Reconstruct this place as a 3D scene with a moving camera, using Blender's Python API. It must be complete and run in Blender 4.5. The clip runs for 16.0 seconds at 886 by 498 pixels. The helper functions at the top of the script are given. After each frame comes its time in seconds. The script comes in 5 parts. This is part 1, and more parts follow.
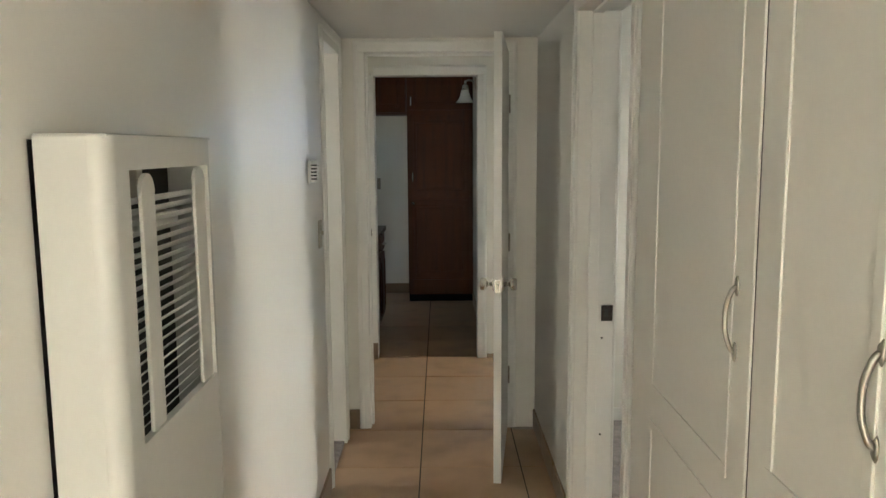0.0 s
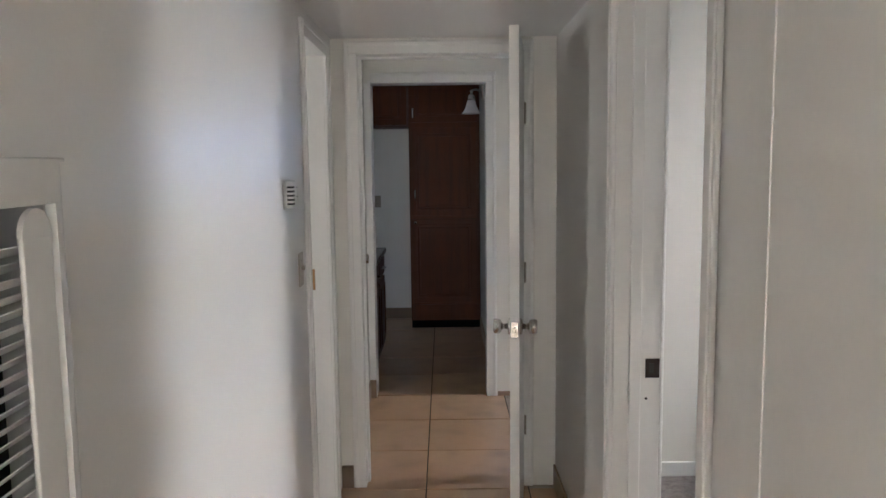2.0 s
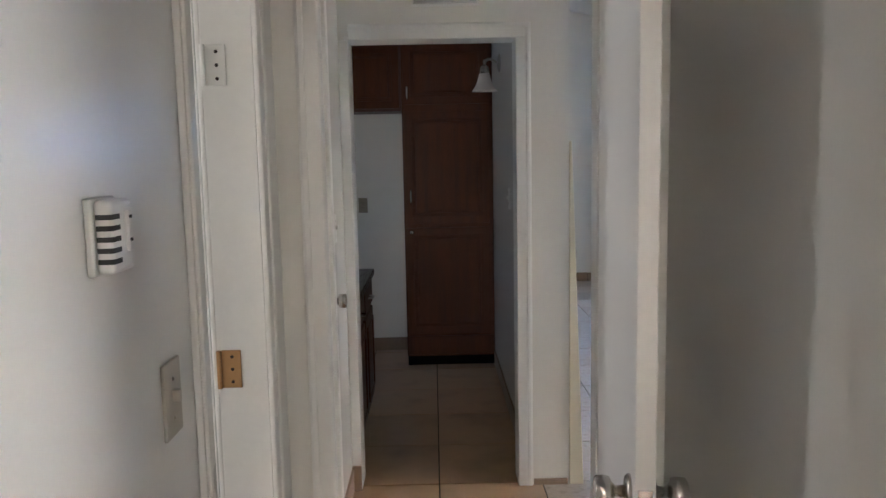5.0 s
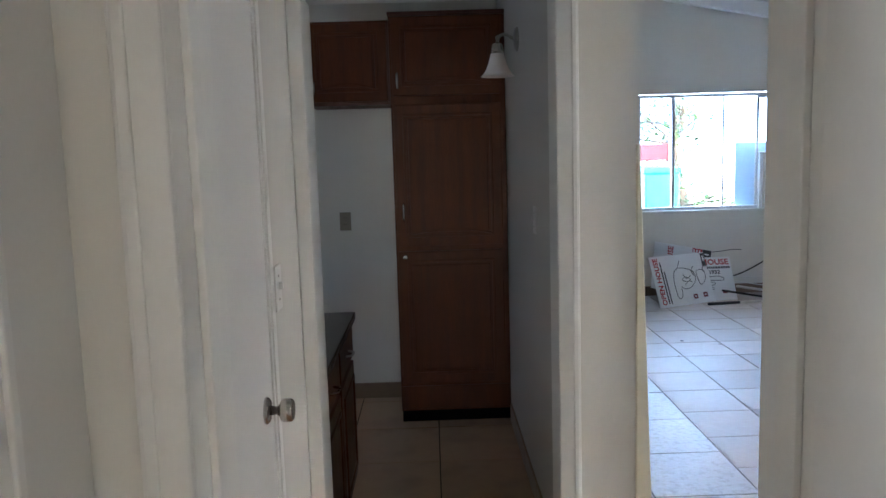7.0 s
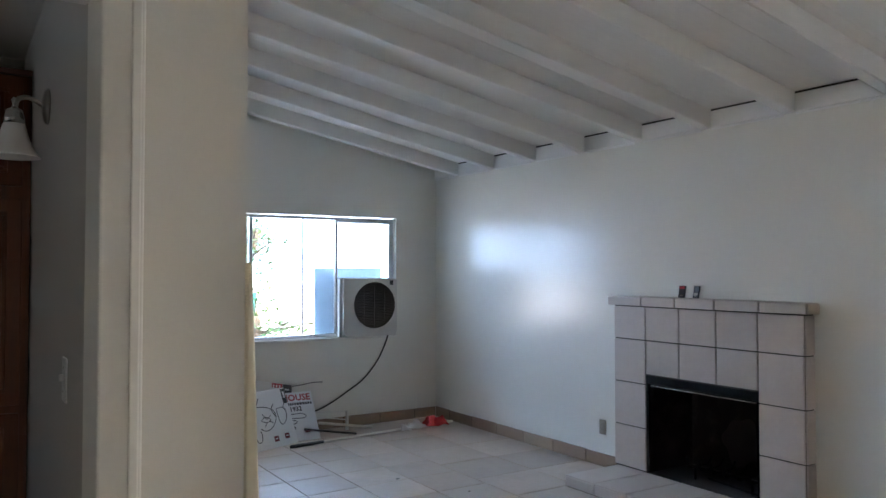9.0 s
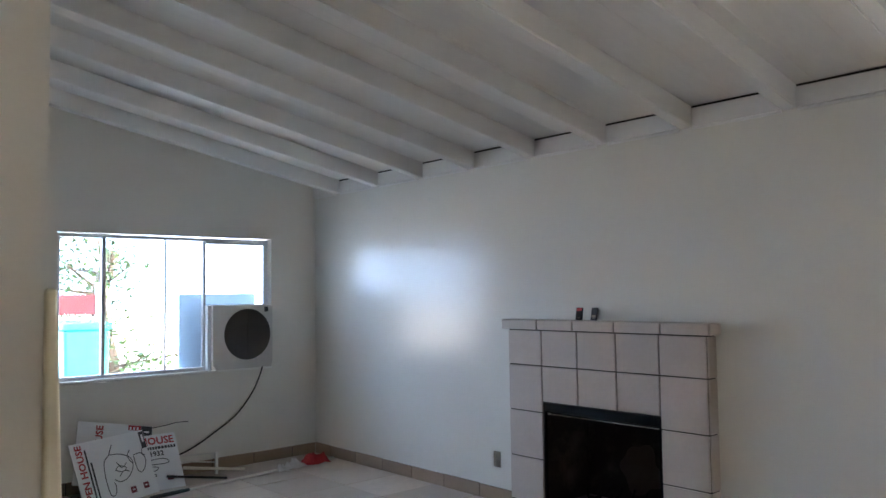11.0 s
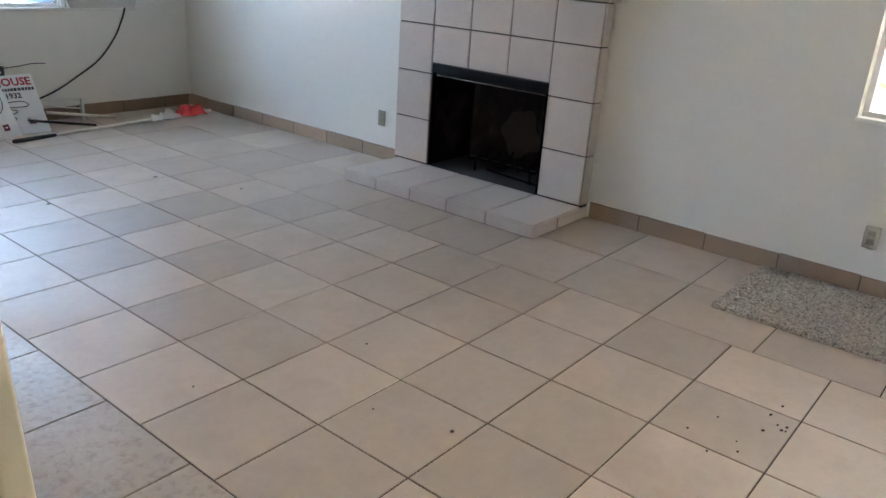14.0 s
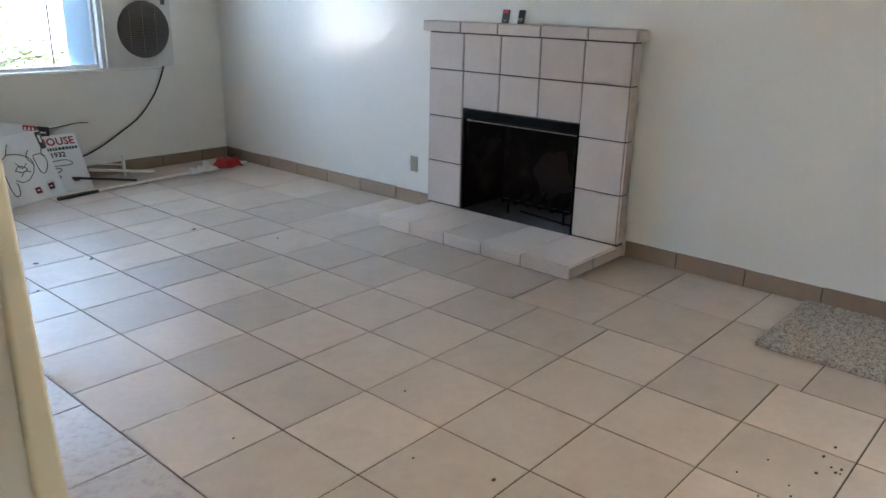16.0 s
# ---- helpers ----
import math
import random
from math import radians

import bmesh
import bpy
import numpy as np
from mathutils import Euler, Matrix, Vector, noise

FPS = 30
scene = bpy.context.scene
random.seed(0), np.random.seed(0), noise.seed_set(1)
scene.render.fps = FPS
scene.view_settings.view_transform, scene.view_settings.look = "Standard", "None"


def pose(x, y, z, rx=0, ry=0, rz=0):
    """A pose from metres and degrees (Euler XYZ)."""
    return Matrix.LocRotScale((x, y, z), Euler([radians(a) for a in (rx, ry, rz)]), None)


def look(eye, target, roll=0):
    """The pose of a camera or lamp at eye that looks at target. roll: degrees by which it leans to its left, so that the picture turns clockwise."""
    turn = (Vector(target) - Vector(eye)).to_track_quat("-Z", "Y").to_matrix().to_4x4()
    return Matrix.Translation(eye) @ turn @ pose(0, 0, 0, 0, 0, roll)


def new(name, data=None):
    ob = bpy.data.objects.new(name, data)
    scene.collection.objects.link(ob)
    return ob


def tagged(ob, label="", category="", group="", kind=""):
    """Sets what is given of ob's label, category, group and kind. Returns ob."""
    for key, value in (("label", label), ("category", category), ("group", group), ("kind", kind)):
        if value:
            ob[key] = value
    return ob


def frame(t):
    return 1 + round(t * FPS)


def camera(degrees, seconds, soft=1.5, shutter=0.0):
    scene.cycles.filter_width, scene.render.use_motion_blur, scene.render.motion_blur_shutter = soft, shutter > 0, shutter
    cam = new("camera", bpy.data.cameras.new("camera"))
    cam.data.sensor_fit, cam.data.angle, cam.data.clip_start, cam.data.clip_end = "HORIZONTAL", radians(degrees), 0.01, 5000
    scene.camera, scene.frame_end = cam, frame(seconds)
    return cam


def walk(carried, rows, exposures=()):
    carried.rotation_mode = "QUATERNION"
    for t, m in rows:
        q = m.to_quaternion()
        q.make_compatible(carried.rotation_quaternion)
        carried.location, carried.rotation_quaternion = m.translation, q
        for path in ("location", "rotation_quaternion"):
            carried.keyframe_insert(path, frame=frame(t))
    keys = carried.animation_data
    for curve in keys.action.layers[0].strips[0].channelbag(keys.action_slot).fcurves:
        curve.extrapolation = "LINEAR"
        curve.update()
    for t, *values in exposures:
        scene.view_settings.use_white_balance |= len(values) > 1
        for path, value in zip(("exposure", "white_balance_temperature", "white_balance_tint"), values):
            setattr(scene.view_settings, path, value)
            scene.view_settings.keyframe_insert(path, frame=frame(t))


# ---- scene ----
cam = camera(60.0, 16.0)
PATH = [
    (0, (0.337, -0.232, 1.513), (0.344, 1.751, 1.254), -0.4),
    (0.5, (0.376, -0.201, 1.514), (0.29, 1.778, 1.237), -0.6),
    (1, (0.381, -0.142, 1.507), (0.275, 1.833, 1.205), -0.2),
    (1.5, (0.357, 0.087, 1.507), (0.31, 2.066, 1.223), 1.2),
    (2, (0.334, 0.317, 1.525), (0.33, 2.304, 1.301), -0.7),
    (2.5, (0.359, 0.58, 1.517), (0.312, 2.563, 1.266), -1.7),
    (3, (0.39, 0.831, 1.528), (0.274, 2.818, 1.339), -0.7),
    (3.5, (0.341, 1.084, 1.511), (0.256, 3.071, 1.299), 0.3),
    (4, (0.261, 1.346, 1.53), (0.193, 3.336, 1.339), -2.2),
    (4.2, (0.264, 1.457, 1.514), (0.224, 3.443, 1.284), -2.1),
    (6.3, (0.178, 2.56, 1.538), (0.228, 4.545, 1.298), -1.1),
    (6.5, (0.207, 2.725, 1.563), (0.253, 4.71, 1.326), -1.7),
    (7, (0.234, 2.962, 1.565), (0.259, 4.946, 1.317), -1.7),
    (7.5, (0.248, 3.216, 1.563), (0.614, 5.168, 1.331), -1.9),
    (8, (0.23, 3.423, 1.554), (0.993, 5.271, 1.482), -0.9),
    (8.5, (0.284, 3.625, 1.552), (1.23, 5.382, 1.426), 1.4),
    (9, (0.414, 3.923, 1.562), (1.488, 5.61, 1.617), -0.0),
    (9.5, (0.477, 4.135, 1.562), (1.686, 5.725, 1.666), -0.4),
    (9.7, (0.508, 4.22, 1.541), (1.789, 5.746, 1.722), -0.2),
    (11.8, (0.633, 4.408, 1.576), (2.028, 5.839, 1.498), -0.7),
    (12, (0.639, 4.444, 1.556), (2.078, 5.813, 1.321), -0.3),
    (12.5, (0.638, 4.457, 1.551), (2.198, 5.633, 1.123), 0.4),
    (13, (0.637, 4.464, 1.523), (2.15, 5.623, 0.914), 1.1),
    (13.5, (0.628, 4.472, 1.515), (2.129, 5.615, 0.851), 2.1),
    (14, (0.606, 4.478, 1.491), (2.075, 5.63, 0.775), 3.9),
    (14.5, (0.613, 4.477, 1.495), (2.039, 5.678, 0.771), 3.3),
    (15, (0.614, 4.478, 1.497), (2.026, 5.701, 0.781), 3.0),
    (15.5, (0.605, 4.48, 1.509), (1.986, 5.758, 0.831), 1.5),
    (16, (0.609, 4.484, 1.503), (2.045, 5.732, 0.885), 1.3),
]
EXPOSURES = [(0.0, 0.1, 6200, 7), (0.5, 0.13, 5450, 12), (1.5, 0.15, 5550, 17), (2.5, 0.17, 5700, 16), (3.5, 0.2, 5750, 16), (4.2, 0.22, 5850, 17), (6.5, 0.29, 5700, 15), (7.5, 0.27, 5750, 14), (8.0, 0.27, 5800, 14),
             (8.5, 0.17, 5950, 13), (9.0, -0.13, 6200, 15), (9.5, -0.1, 6250, 15), (12.0, -0.28, 6450, 17), (12.5, -0.12, 6450, 16), (13.5, 0.36, 6500, 15), (14.5, 0.44, 6500, 13), (16.0, 0.44, 6500, 13)]
walk(cam, [(t, look(e, g, r)) for t, e, g, r in PATH], EXPOSURES)

# ---- plan (metres) ----
XL, XR = -0.165, 0.845          # hall walls
HALL_C = 2.078                   # hall ceiling
D1A, D1B = 3.81, 3.99           # wall between hall and living room
D1L, D1R, D1T = -0.047, 0.682, 2.007
KA, KB = 5.22, 5.36             # wall with the kitchen doorway
KL, KR, KT = -0.12, 0.602, 2.022
KX, PX = 0.665, 0.838           # partition between kitchen and living room
KBACK = 7.80
FX = 4.80                       # wall with the fireplace
FY = 10.95                      # wall with the wide window
BX = 0.985                      # bedroom side of the hall's wall
BEDY = 3.87


def deck(x):
    """Height of the underside of the sloping roof boards."""
    return 2.665 + 0.185 * (FX - x)


# ---- world, sun, window light and fill lamps ----
world = bpy.data.worlds.new("world")
scene.world = world
world.use_nodes = True
wn = world.node_tree
sky = wn.nodes.new("ShaderNodeTexSky")
sky.sky_type, sky.sun_disc = "NISHITA", False
sky.sun_elevation, sky.sun_rotation = radians(58), radians(180)
wn.links.new(sky.outputs[0], wn.nodes["Background"].inputs[0])
wn.nodes["Background"].inputs[1].default_value = 0.12


def sun_lamp():
    d = bpy.data.lights.new("sun", "SUN")
    d.energy, d.angle, d.color = 3.5, radians(0.5), (1.0, 0.95, 0.87)
    ob = new("sun", d)
    a, e = radians(180), radians(58)
    way = Vector((math.sin(a) * math.cos(e), math.cos(a) * math.cos(e), math.sin(e)))
    ob.matrix_world = look(way * 20, (0, 0, 0))


def area_lamp(name, eye, target, w, h, watts, col):
    d = bpy.data.lights.new(name, "AREA")
    d.shape, d.size, d.size_y, d.energy, d.color = "RECTANGLE", w, h, watts, col
    new(name, d).matrix_world = look(eye, target)


sun_lamp()
area_lamp("bedroom_window_light", (4.12, 2.3, 1.5), (0, 2.3, 1.2), 0.8, 0.8, 2.4, (0.52, 0.74, 1.0))
# Side-room fill, added to brighten the hall's end through the doorway.
area_lamp("small_room_fill_light", (-2.95, 3.3, 1.5), (0, 3.3, 1.4), 1.0, 1.1, 24, (1.0, 0.95, 0.87))
# Kitchen fill lamp, added in a left-wall opening that is never seen.
area_lamp("kitchen_fill_light", (-2.24, 6.5, 1.5), (0, 6.6, 1.3), 1.2, 0.9, 0.7, (1.0, 0.95, 0.88))
# Hall fill from an invented back room, set sideways to miss the kitchen.
area_lamp("back_room_fill_light", (-1.69, -3.2, 1.5), (0, -3.2, 1.4), 1.6, 1.2, 720, (1.0, 0.95, 0.86))


# ---- materials ----
def surface(name, base, rough=0.5, metal=0.0, var=0.06, big=1.2, fine=45.0, bump=0.15, bump_scale=None, rnd=0.0,
            stain=None, stain_scale=2.5, stain_amount=0.3, rough_var=0.08, stretch=None, spec=0.5, coat=0.0):
    """A material with broad and fine variation of colour, gloss and relief, shifted from piece to piece."""
    m = bpy.data.materials.new(name)
    m.use_nodes = True
    nt = m.node_tree
    bs = nt.nodes["Principled BSDF"]
    N, L = nt.nodes.new, nt.links.new
    tc, oi = N("ShaderNodeTexCoord"), N("ShaderNodeObjectInfo")
    mul = N("ShaderNodeMath"); mul.operation = "MULTIPLY"; mul.inputs[1].default_value = 37.0
    L(oi.outputs["Random"], mul.inputs[0])
    add = N("ShaderNodeVectorMath"); add.operation = "ADD"
    L(tc.outputs["Object"], add.inputs[0]); L(mul.outputs[0], add.inputs[1])
    vec = add.outputs[0]
    if stretch:
        mp = N("ShaderNodeMapping"); mp.inputs["Scale"].default_value = stretch
        L(vec, mp.inputs["Vector"]); vec = mp.outputs[0]

    def noise_tex(scale, detail):
        n = N("ShaderNodeTexNoise")
        n.inputs["Scale"].default_value, n.inputs["Detail"].default_value = scale, detail
        L(vec, n.inputs["Vector"])
        return n.outputs[0]

    a, b = noise_tex(big, 4), noise_tex(fine, 3)

    def mix(x, amount, shift):
        """value = shift + amount * (x - 0.5)"""
        k = N("ShaderNodeMath"); k.operation = "MULTIPLY_ADD"
        k.inputs[1].default_value, k.inputs[2].default_value = amount, shift - amount * 0.5
        L(x, k.inputs[0])
        return k.outputs[0]

    v1, v2 = mix(a, 2.2 * var, 1.0), mix(b, 1.6 * var, 1.0)
    prod = N("ShaderNodeMath"); prod.operation = "MULTIPLY"
    L(v1, prod.inputs[0]); L(v2, prod.inputs[1])
    val = prod.outputs[0]
    if rnd:
        p2 = N("ShaderNodeMath"); p2.operation = "MULTIPLY"
        L(val, p2.inputs[0]); L(mix(oi.outputs["Random"], 2 * rnd, 1.0), p2.inputs[1])
        val = p2.outputs[0]
    sc = N("ShaderNodeVectorMath"); sc.operation = "SCALE"
    sc.inputs[0].default_value = base
    L(val, sc.inputs["Scale"])
    col = sc.outputs[0]
    if stain:
        s = noise_tex(stain_scale, 6)
        rp = N("ShaderNodeMapRange")
        rp.inputs["From Min"].default_value, rp.inputs["From Max"].default_value = 0.5, 0.72
        rp.inputs["To Max"].default_value = stain_amount
        L(s, rp.inputs["Value"])
        mx = N("ShaderNodeMix"); mx.data_type = "RGBA"
        L(rp.outputs[0], mx.inputs[0]); L(col, mx.inputs[6]); mx.inputs[7].default_value = (*stain, 1)
        col = mx.outputs[2]
    L(col, bs.inputs["Base Color"])
    L(mix(a, 2 * rough_var, rough), bs.inputs["Roughness"])
    bs.inputs["Metallic"].default_value = metal
    bs.inputs["Specular IOR Level"].default_value = spec
    bs.inputs["Coat Weight"].default_value = coat
    bs.inputs["Coat Roughness"].default_value = 0.19
    if bump:
        bp = N("ShaderNodeBump")
        bp.inputs["Strength"].default_value, bp.inputs["Distance"].default_value = bump, 0.002
        L(noise_tex(bump_scale or fine, 4), bp.inputs["Height"])
        L(bp.outputs[0], bs.inputs["Normal"])
    return m


WALL = surface("wall_paint", (0.80, 0.78, 0.71), 0.36, var=0.02, big=0.8, fine=140, bump=0.06, bump_scale=130, rough_var=0.0, coat=0.6)
WALL_H = surface("hall_wall_paint", (0.79, 0.775, 0.725), 0.40, var=0.025, big=0.8, fine=140, bump=0.06, bump_scale=130, rough_var=0.0, coat=0.12)
TRIM = surface("gloss_trim_paint", (0.82, 0.81, 0.765), 0.30, var=0.04, big=2, fine=60, bump=0.05, bump_scale=20, rough_var=0.06)
DOORP = surface("door_paint", (0.81, 0.80, 0.76), 0.30, var=0.03, big=1.5, fine=70, bump=0.1, bump_scale=40, rough_var=0.06)
CABP = surface("cabinet_paint", (0.80, 0.79, 0.735), 0.38, var=0.03, big=2, fine=60, bump=0.12, bump_scale=50)
CEIL = surface("ceiling_paint", (0.82, 0.81, 0.775), 0.6, var=0.04, big=0.7, fine=80, bump=0.15, bump_scale=70)
BEAMP = surface("beam_paint", (0.82, 0.81, 0.78), 0.5, var=0.05, big=1.2, fine=30, bump=0.25, bump_scale=18, stretch=(0.15, 1, 1))
TILE_L = surface("living_tile", (0.44, 0.355, 0.28), 0.42, var=0.09, big=4, fine=26, bump=0.12, bump_scale=22, rnd=0.14,
                 stain=(0.30, 0.235, 0.175), stain_scale=4.5, stain_amount=0.3, rough_var=0.12, spec=0.28)
TILE_H = surface("hall_tile", (0.43, 0.275, 0.165), 0.38, var=0.10, big=3.5, fine=20, bump=0.22, bump_scale=16, rnd=0.06,
                 stain=(0.27, 0.18, 0.11), stain_scale=5, stain_amount=0.7, rough_var=0.10)
TILE_P = surface("pitted_tile", (0.37, 0.315, 0.265), 0.36, var=0.10, big=5, fine=32, bump=0.9, bump_scale=38, rnd=0.08,
                 stain=(0.25, 0.21, 0.17), stain_scale=34, stain_amount=0.8, rough_var=0.12, spec=0.34)
GROUT = surface("grout", (0.06, 0.045, 0.036), 0.9, var=0.2, big=3, fine=60, bump=0.3)
TILE_B = surface("baseboard_tile", (0.26, 0.183, 0.123), 0.45, var=0.1, big=4, fine=30, bump=0.2, rnd=0.1,
                 stain=(0.24, 0.16, 0.1), stain_scale=8, stain_amount=0.4)
TILE_F = surface("fireplace_tile", (0.53, 0.455, 0.395), 0.40, var=0.06, big=5, fine=40, bump=0.12, bump_scale=35, rnd=0.05,
                 stain=(0.5, 0.41, 0.34), stain_scale=7, stain_amount=0.3)
GROUT_F = surface("fireplace_grout", (0.06, 0.05, 0.042), 0.9, var=0.15, bump=0.3)
BLACK = surface("firebox_black", (0.014, 0.010, 0.009), 0.85, spec=0.15, var=0.3, big=5, fine=40, bump=0.4, stain=(0.06, 0.055, 0.05), stain_scale=6, stain_amount=0.6)
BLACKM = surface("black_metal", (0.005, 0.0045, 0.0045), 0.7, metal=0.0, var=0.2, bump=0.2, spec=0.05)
ASH = surface("ash", (0.05, 0.046, 0.043), 0.95, var=0.3, fine=70, bump=0.8)
CHERRY = surface("cherry_wood", (0.088, 0.024, 0.0055), 0.46, var=0.28, big=3, fine=24, bump=0.15, stretch=(9, 9, 0.7), rnd=0.1, spec=0.22,
                 stain=(0.045, 0.013, 0.007), stain_scale=2, stain_amount=0.5)
CHERRY_D = surface("cherry_wood_shade", (0.075, 0.02, 0.009), 0.4, var=0.28, big=3, fine=24, bump=0.15, stretch=(9, 9, 0.7))
COUNTER = surface("counter_stone", (0.075, 0.07, 0.068), 0.22, var=0.35, big=9, fine=90, bump=0.05)
STEEL = surface("brushed_steel", (0.50, 0.47, 0.43), 0.26, metal=1.0, var=0.08, fine=120, bump=0.05)
BRASS = surface("aged_brass", (0.42, 0.25, 0.12), 0.38, metal=1.0, var=0.15, bump=0.1)
BRONZE = surface("pewter_pull", (0.30, 0.285, 0.25), 0.32, metal=1.0, var=0.2, fine=80, bump=0.15)
DARKM = surface("dark_bronze", (0.05, 0.04, 0.035), 0.4, metal=0.8, var=0.2, bump=0.1)
BEIGE = surface("almond_plastic", (0.43, 0.39, 0.31), 0.42, var=0.05, bump=0.05)
BEIGE_D = surface("almond_plastic_dim", (0.30, 0.26, 0.20), 0.45, var=0.05, bump=0.05)
WPLAST = surface("white_plastic", (0.74, 0.73, 0.69), 0.4, var=0.03, bump=0.03)
# Near-black, which paints the shade inside gaps, slots and holes.
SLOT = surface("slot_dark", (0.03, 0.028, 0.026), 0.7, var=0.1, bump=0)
FURN = surface("furnace_enamel", (0.58, 0.575, 0.54), 0.40, var=0.04, big=2, fine=60, bump=0.08)
# Near-black: the shade behind the louvres is put into this colour.
FURN_IN = surface("furnace_inside_shade", (0.012, 0.010, 0.008), 0.75, metal=0.0, var=0.3, fine=30, bump=0.4)
CARPET = surface("bedroom_carpet", (0.26, 0.23, 0.22), 0.98, var=0.45, big=30, fine=160, bump=1.0, bump_scale=190)
RUG = surface("rug_wool", (0.40, 0.355, 0.30), 0.98, var=0.6, big=45, fine=110, bump=0.9, bump_scale=120,
              stain=(0.05, 0.045, 0.04), stain_scale=85, stain_amount=0.9)
SIGNW = surface("sign_board", (0.78, 0.78, 0.77), 0.4, var=0.03, bump=0.03)
RED = surface("sign_red", (0.42, 0.035, 0.04), 0.45, var=0.05, bump=0)
INK = surface("sign_ink", (0.03, 0.03, 0.034), 0.5, var=0.1, bump=0)
REDC = surface("red_cloth", (0.36, 0.018, 0.018), 0.85, var=0.2, fine=60, bump=0.6)
WHITEC = surface("white_cloth", (0.68, 0.64, 0.60), 0.85, var=0.1, fine=60, bump=0.6)
POLE = surface("painted_pole", (0.72, 0.67, 0.58), 0.5, var=0.08, bump=0.1)
ACP = surface("ac_plastic", (0.60, 0.58, 0.54), 0.45, var=0.05, bump=0.06)
ACD = surface("ac_dark", (0.022, 0.017, 0.015), 0.6, var=0.1, bump=0.1)
ACG = surface("ac_grille", (0.05, 0.042, 0.037), 0.5, var=0.1, bump=0.05)
RUBBER = surface("black_rubber", (0.018, 0.017, 0.016), 0.55, var=0.1, bump=0.1)
VINYL = surface("window_vinyl", (0.85, 0.86, 0.87), 0.35, var=0.03, bump=0.04)
ALU = surface("window_aluminium", (0.60, 0.62, 0.64), 0.35, metal=0.2, var=0.08, bump=0.05)
PANEL = surface("insulation_panel", (0.52, 0.70, 0.86), 0.6, var=0.05, big=1.5, fine=30, bump=0.1)
STUCCO = surface("stucco", (0.74, 0.71, 0.67), 0.9, var=0.08, big=1.2, fine=60, bump=0.5)
GROUND = surface("dry_ground", (0.34, 0.30, 0.25), 0.95, var=0.2, big=1.5, fine=30, bump=0.5)
LEAF = surface("leaves", (0.07, 0.12, 0.035), 0.6, var=0.3, bump=0.1, rnd=0.25)
LEAFY = surface("banana_leaf", (0.16, 0.26, 0.04), 0.5, var=0.25, big=6, fine=50, bump=0.2, stretch=(1, 6, 1))
BARK = surface("bark", (0.13, 0.10, 0.075), 0.95, var=0.3, bump=0.8)
TEAL = surface("teal_plastic", (0.03, 0.42, 0.42), 0.5, var=0.08, bump=0.1)
DKRED = surface("red_board", (0.16, 0.02, 0.03), 0.6, var=0.1, bump=0.1)
SHADE_GL = surface("frosted_shade", (0.70, 0.66, 0.62), 0.5, var=0.05, big=6, bump=0.03)


def glass_material():
    m = bpy.data.materials.new("window_glass")
    m.use_nodes = True
    b = m.node_tree.nodes["Principled BSDF"]
    b.inputs["Base Color"].default_value = (0.97, 0.98, 0.98, 1)
    b.inputs["Roughness"].default_value, b.inputs["IOR"].default_value = 0.0, 1.45
    b.inputs["Transmission Weight"].default_value = 1.0
    return m


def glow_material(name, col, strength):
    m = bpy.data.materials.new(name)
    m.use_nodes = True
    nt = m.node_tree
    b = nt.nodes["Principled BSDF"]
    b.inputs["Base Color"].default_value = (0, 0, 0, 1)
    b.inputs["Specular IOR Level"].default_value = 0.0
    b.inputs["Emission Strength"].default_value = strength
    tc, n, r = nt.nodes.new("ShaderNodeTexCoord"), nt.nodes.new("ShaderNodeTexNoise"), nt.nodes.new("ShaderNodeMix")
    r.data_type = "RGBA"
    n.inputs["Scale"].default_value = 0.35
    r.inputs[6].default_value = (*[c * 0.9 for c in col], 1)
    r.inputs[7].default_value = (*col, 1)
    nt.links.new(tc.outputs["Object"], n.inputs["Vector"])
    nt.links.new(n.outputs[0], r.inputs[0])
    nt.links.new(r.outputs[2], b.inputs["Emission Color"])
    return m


GLASS = glass_material()
# Emission of the backdrop sheets, which light the living room through its windows.
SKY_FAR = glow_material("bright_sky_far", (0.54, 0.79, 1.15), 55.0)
YARD_FAR = glow_material("yard_far_glow", (1.0, 0.97, 0.93), 20.0)
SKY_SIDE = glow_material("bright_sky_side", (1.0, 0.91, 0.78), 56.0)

# ---- mesh helpers ----
PLACE = {}


def where(ob):
    return PLACE.get(ob.name, Matrix.Identity(4))


def thing(name, m, label, category, group="", kind=""):
    """An Empty at the base of a thing, which parents its parts."""
    if not isinstance(m, Matrix):
        m = Matrix.Translation(m)
    ob = new(name)
    ob.empty_display_size = 0.05
    ob.matrix_world = m
    PLACE[ob.name] = m
    return tagged(ob, label, category, group, kind)


def mesh_of(name, bm, material, smooth=False):
    me = bpy.data.meshes.new(name)
    bm.to_mesh(me)
    bm.free()
    me.materials.append(material)
    if smooth:
        me.shade_smooth()
    return me


def part(name, bm, material, parent, label="", smooth=False, local=False):
    """One mesh under a thing or a part. World coordinates unless local."""
    m = where(parent)
    if not local:
        bm.transform(m.inverted())
    ob = new(name, mesh_of(name, bm, material, smooth))
    ob.parent = parent
    PLACE[ob.name] = m
    return tagged(ob, label)


def single(name, bm, material, label="", category="", kind="", smooth=False):
    """A thing, or a piece of the setting, that is one mesh in world coordinates."""
    return tagged(new(name, mesh_of(name, bm, material, smooth)), label, category, "", kind)


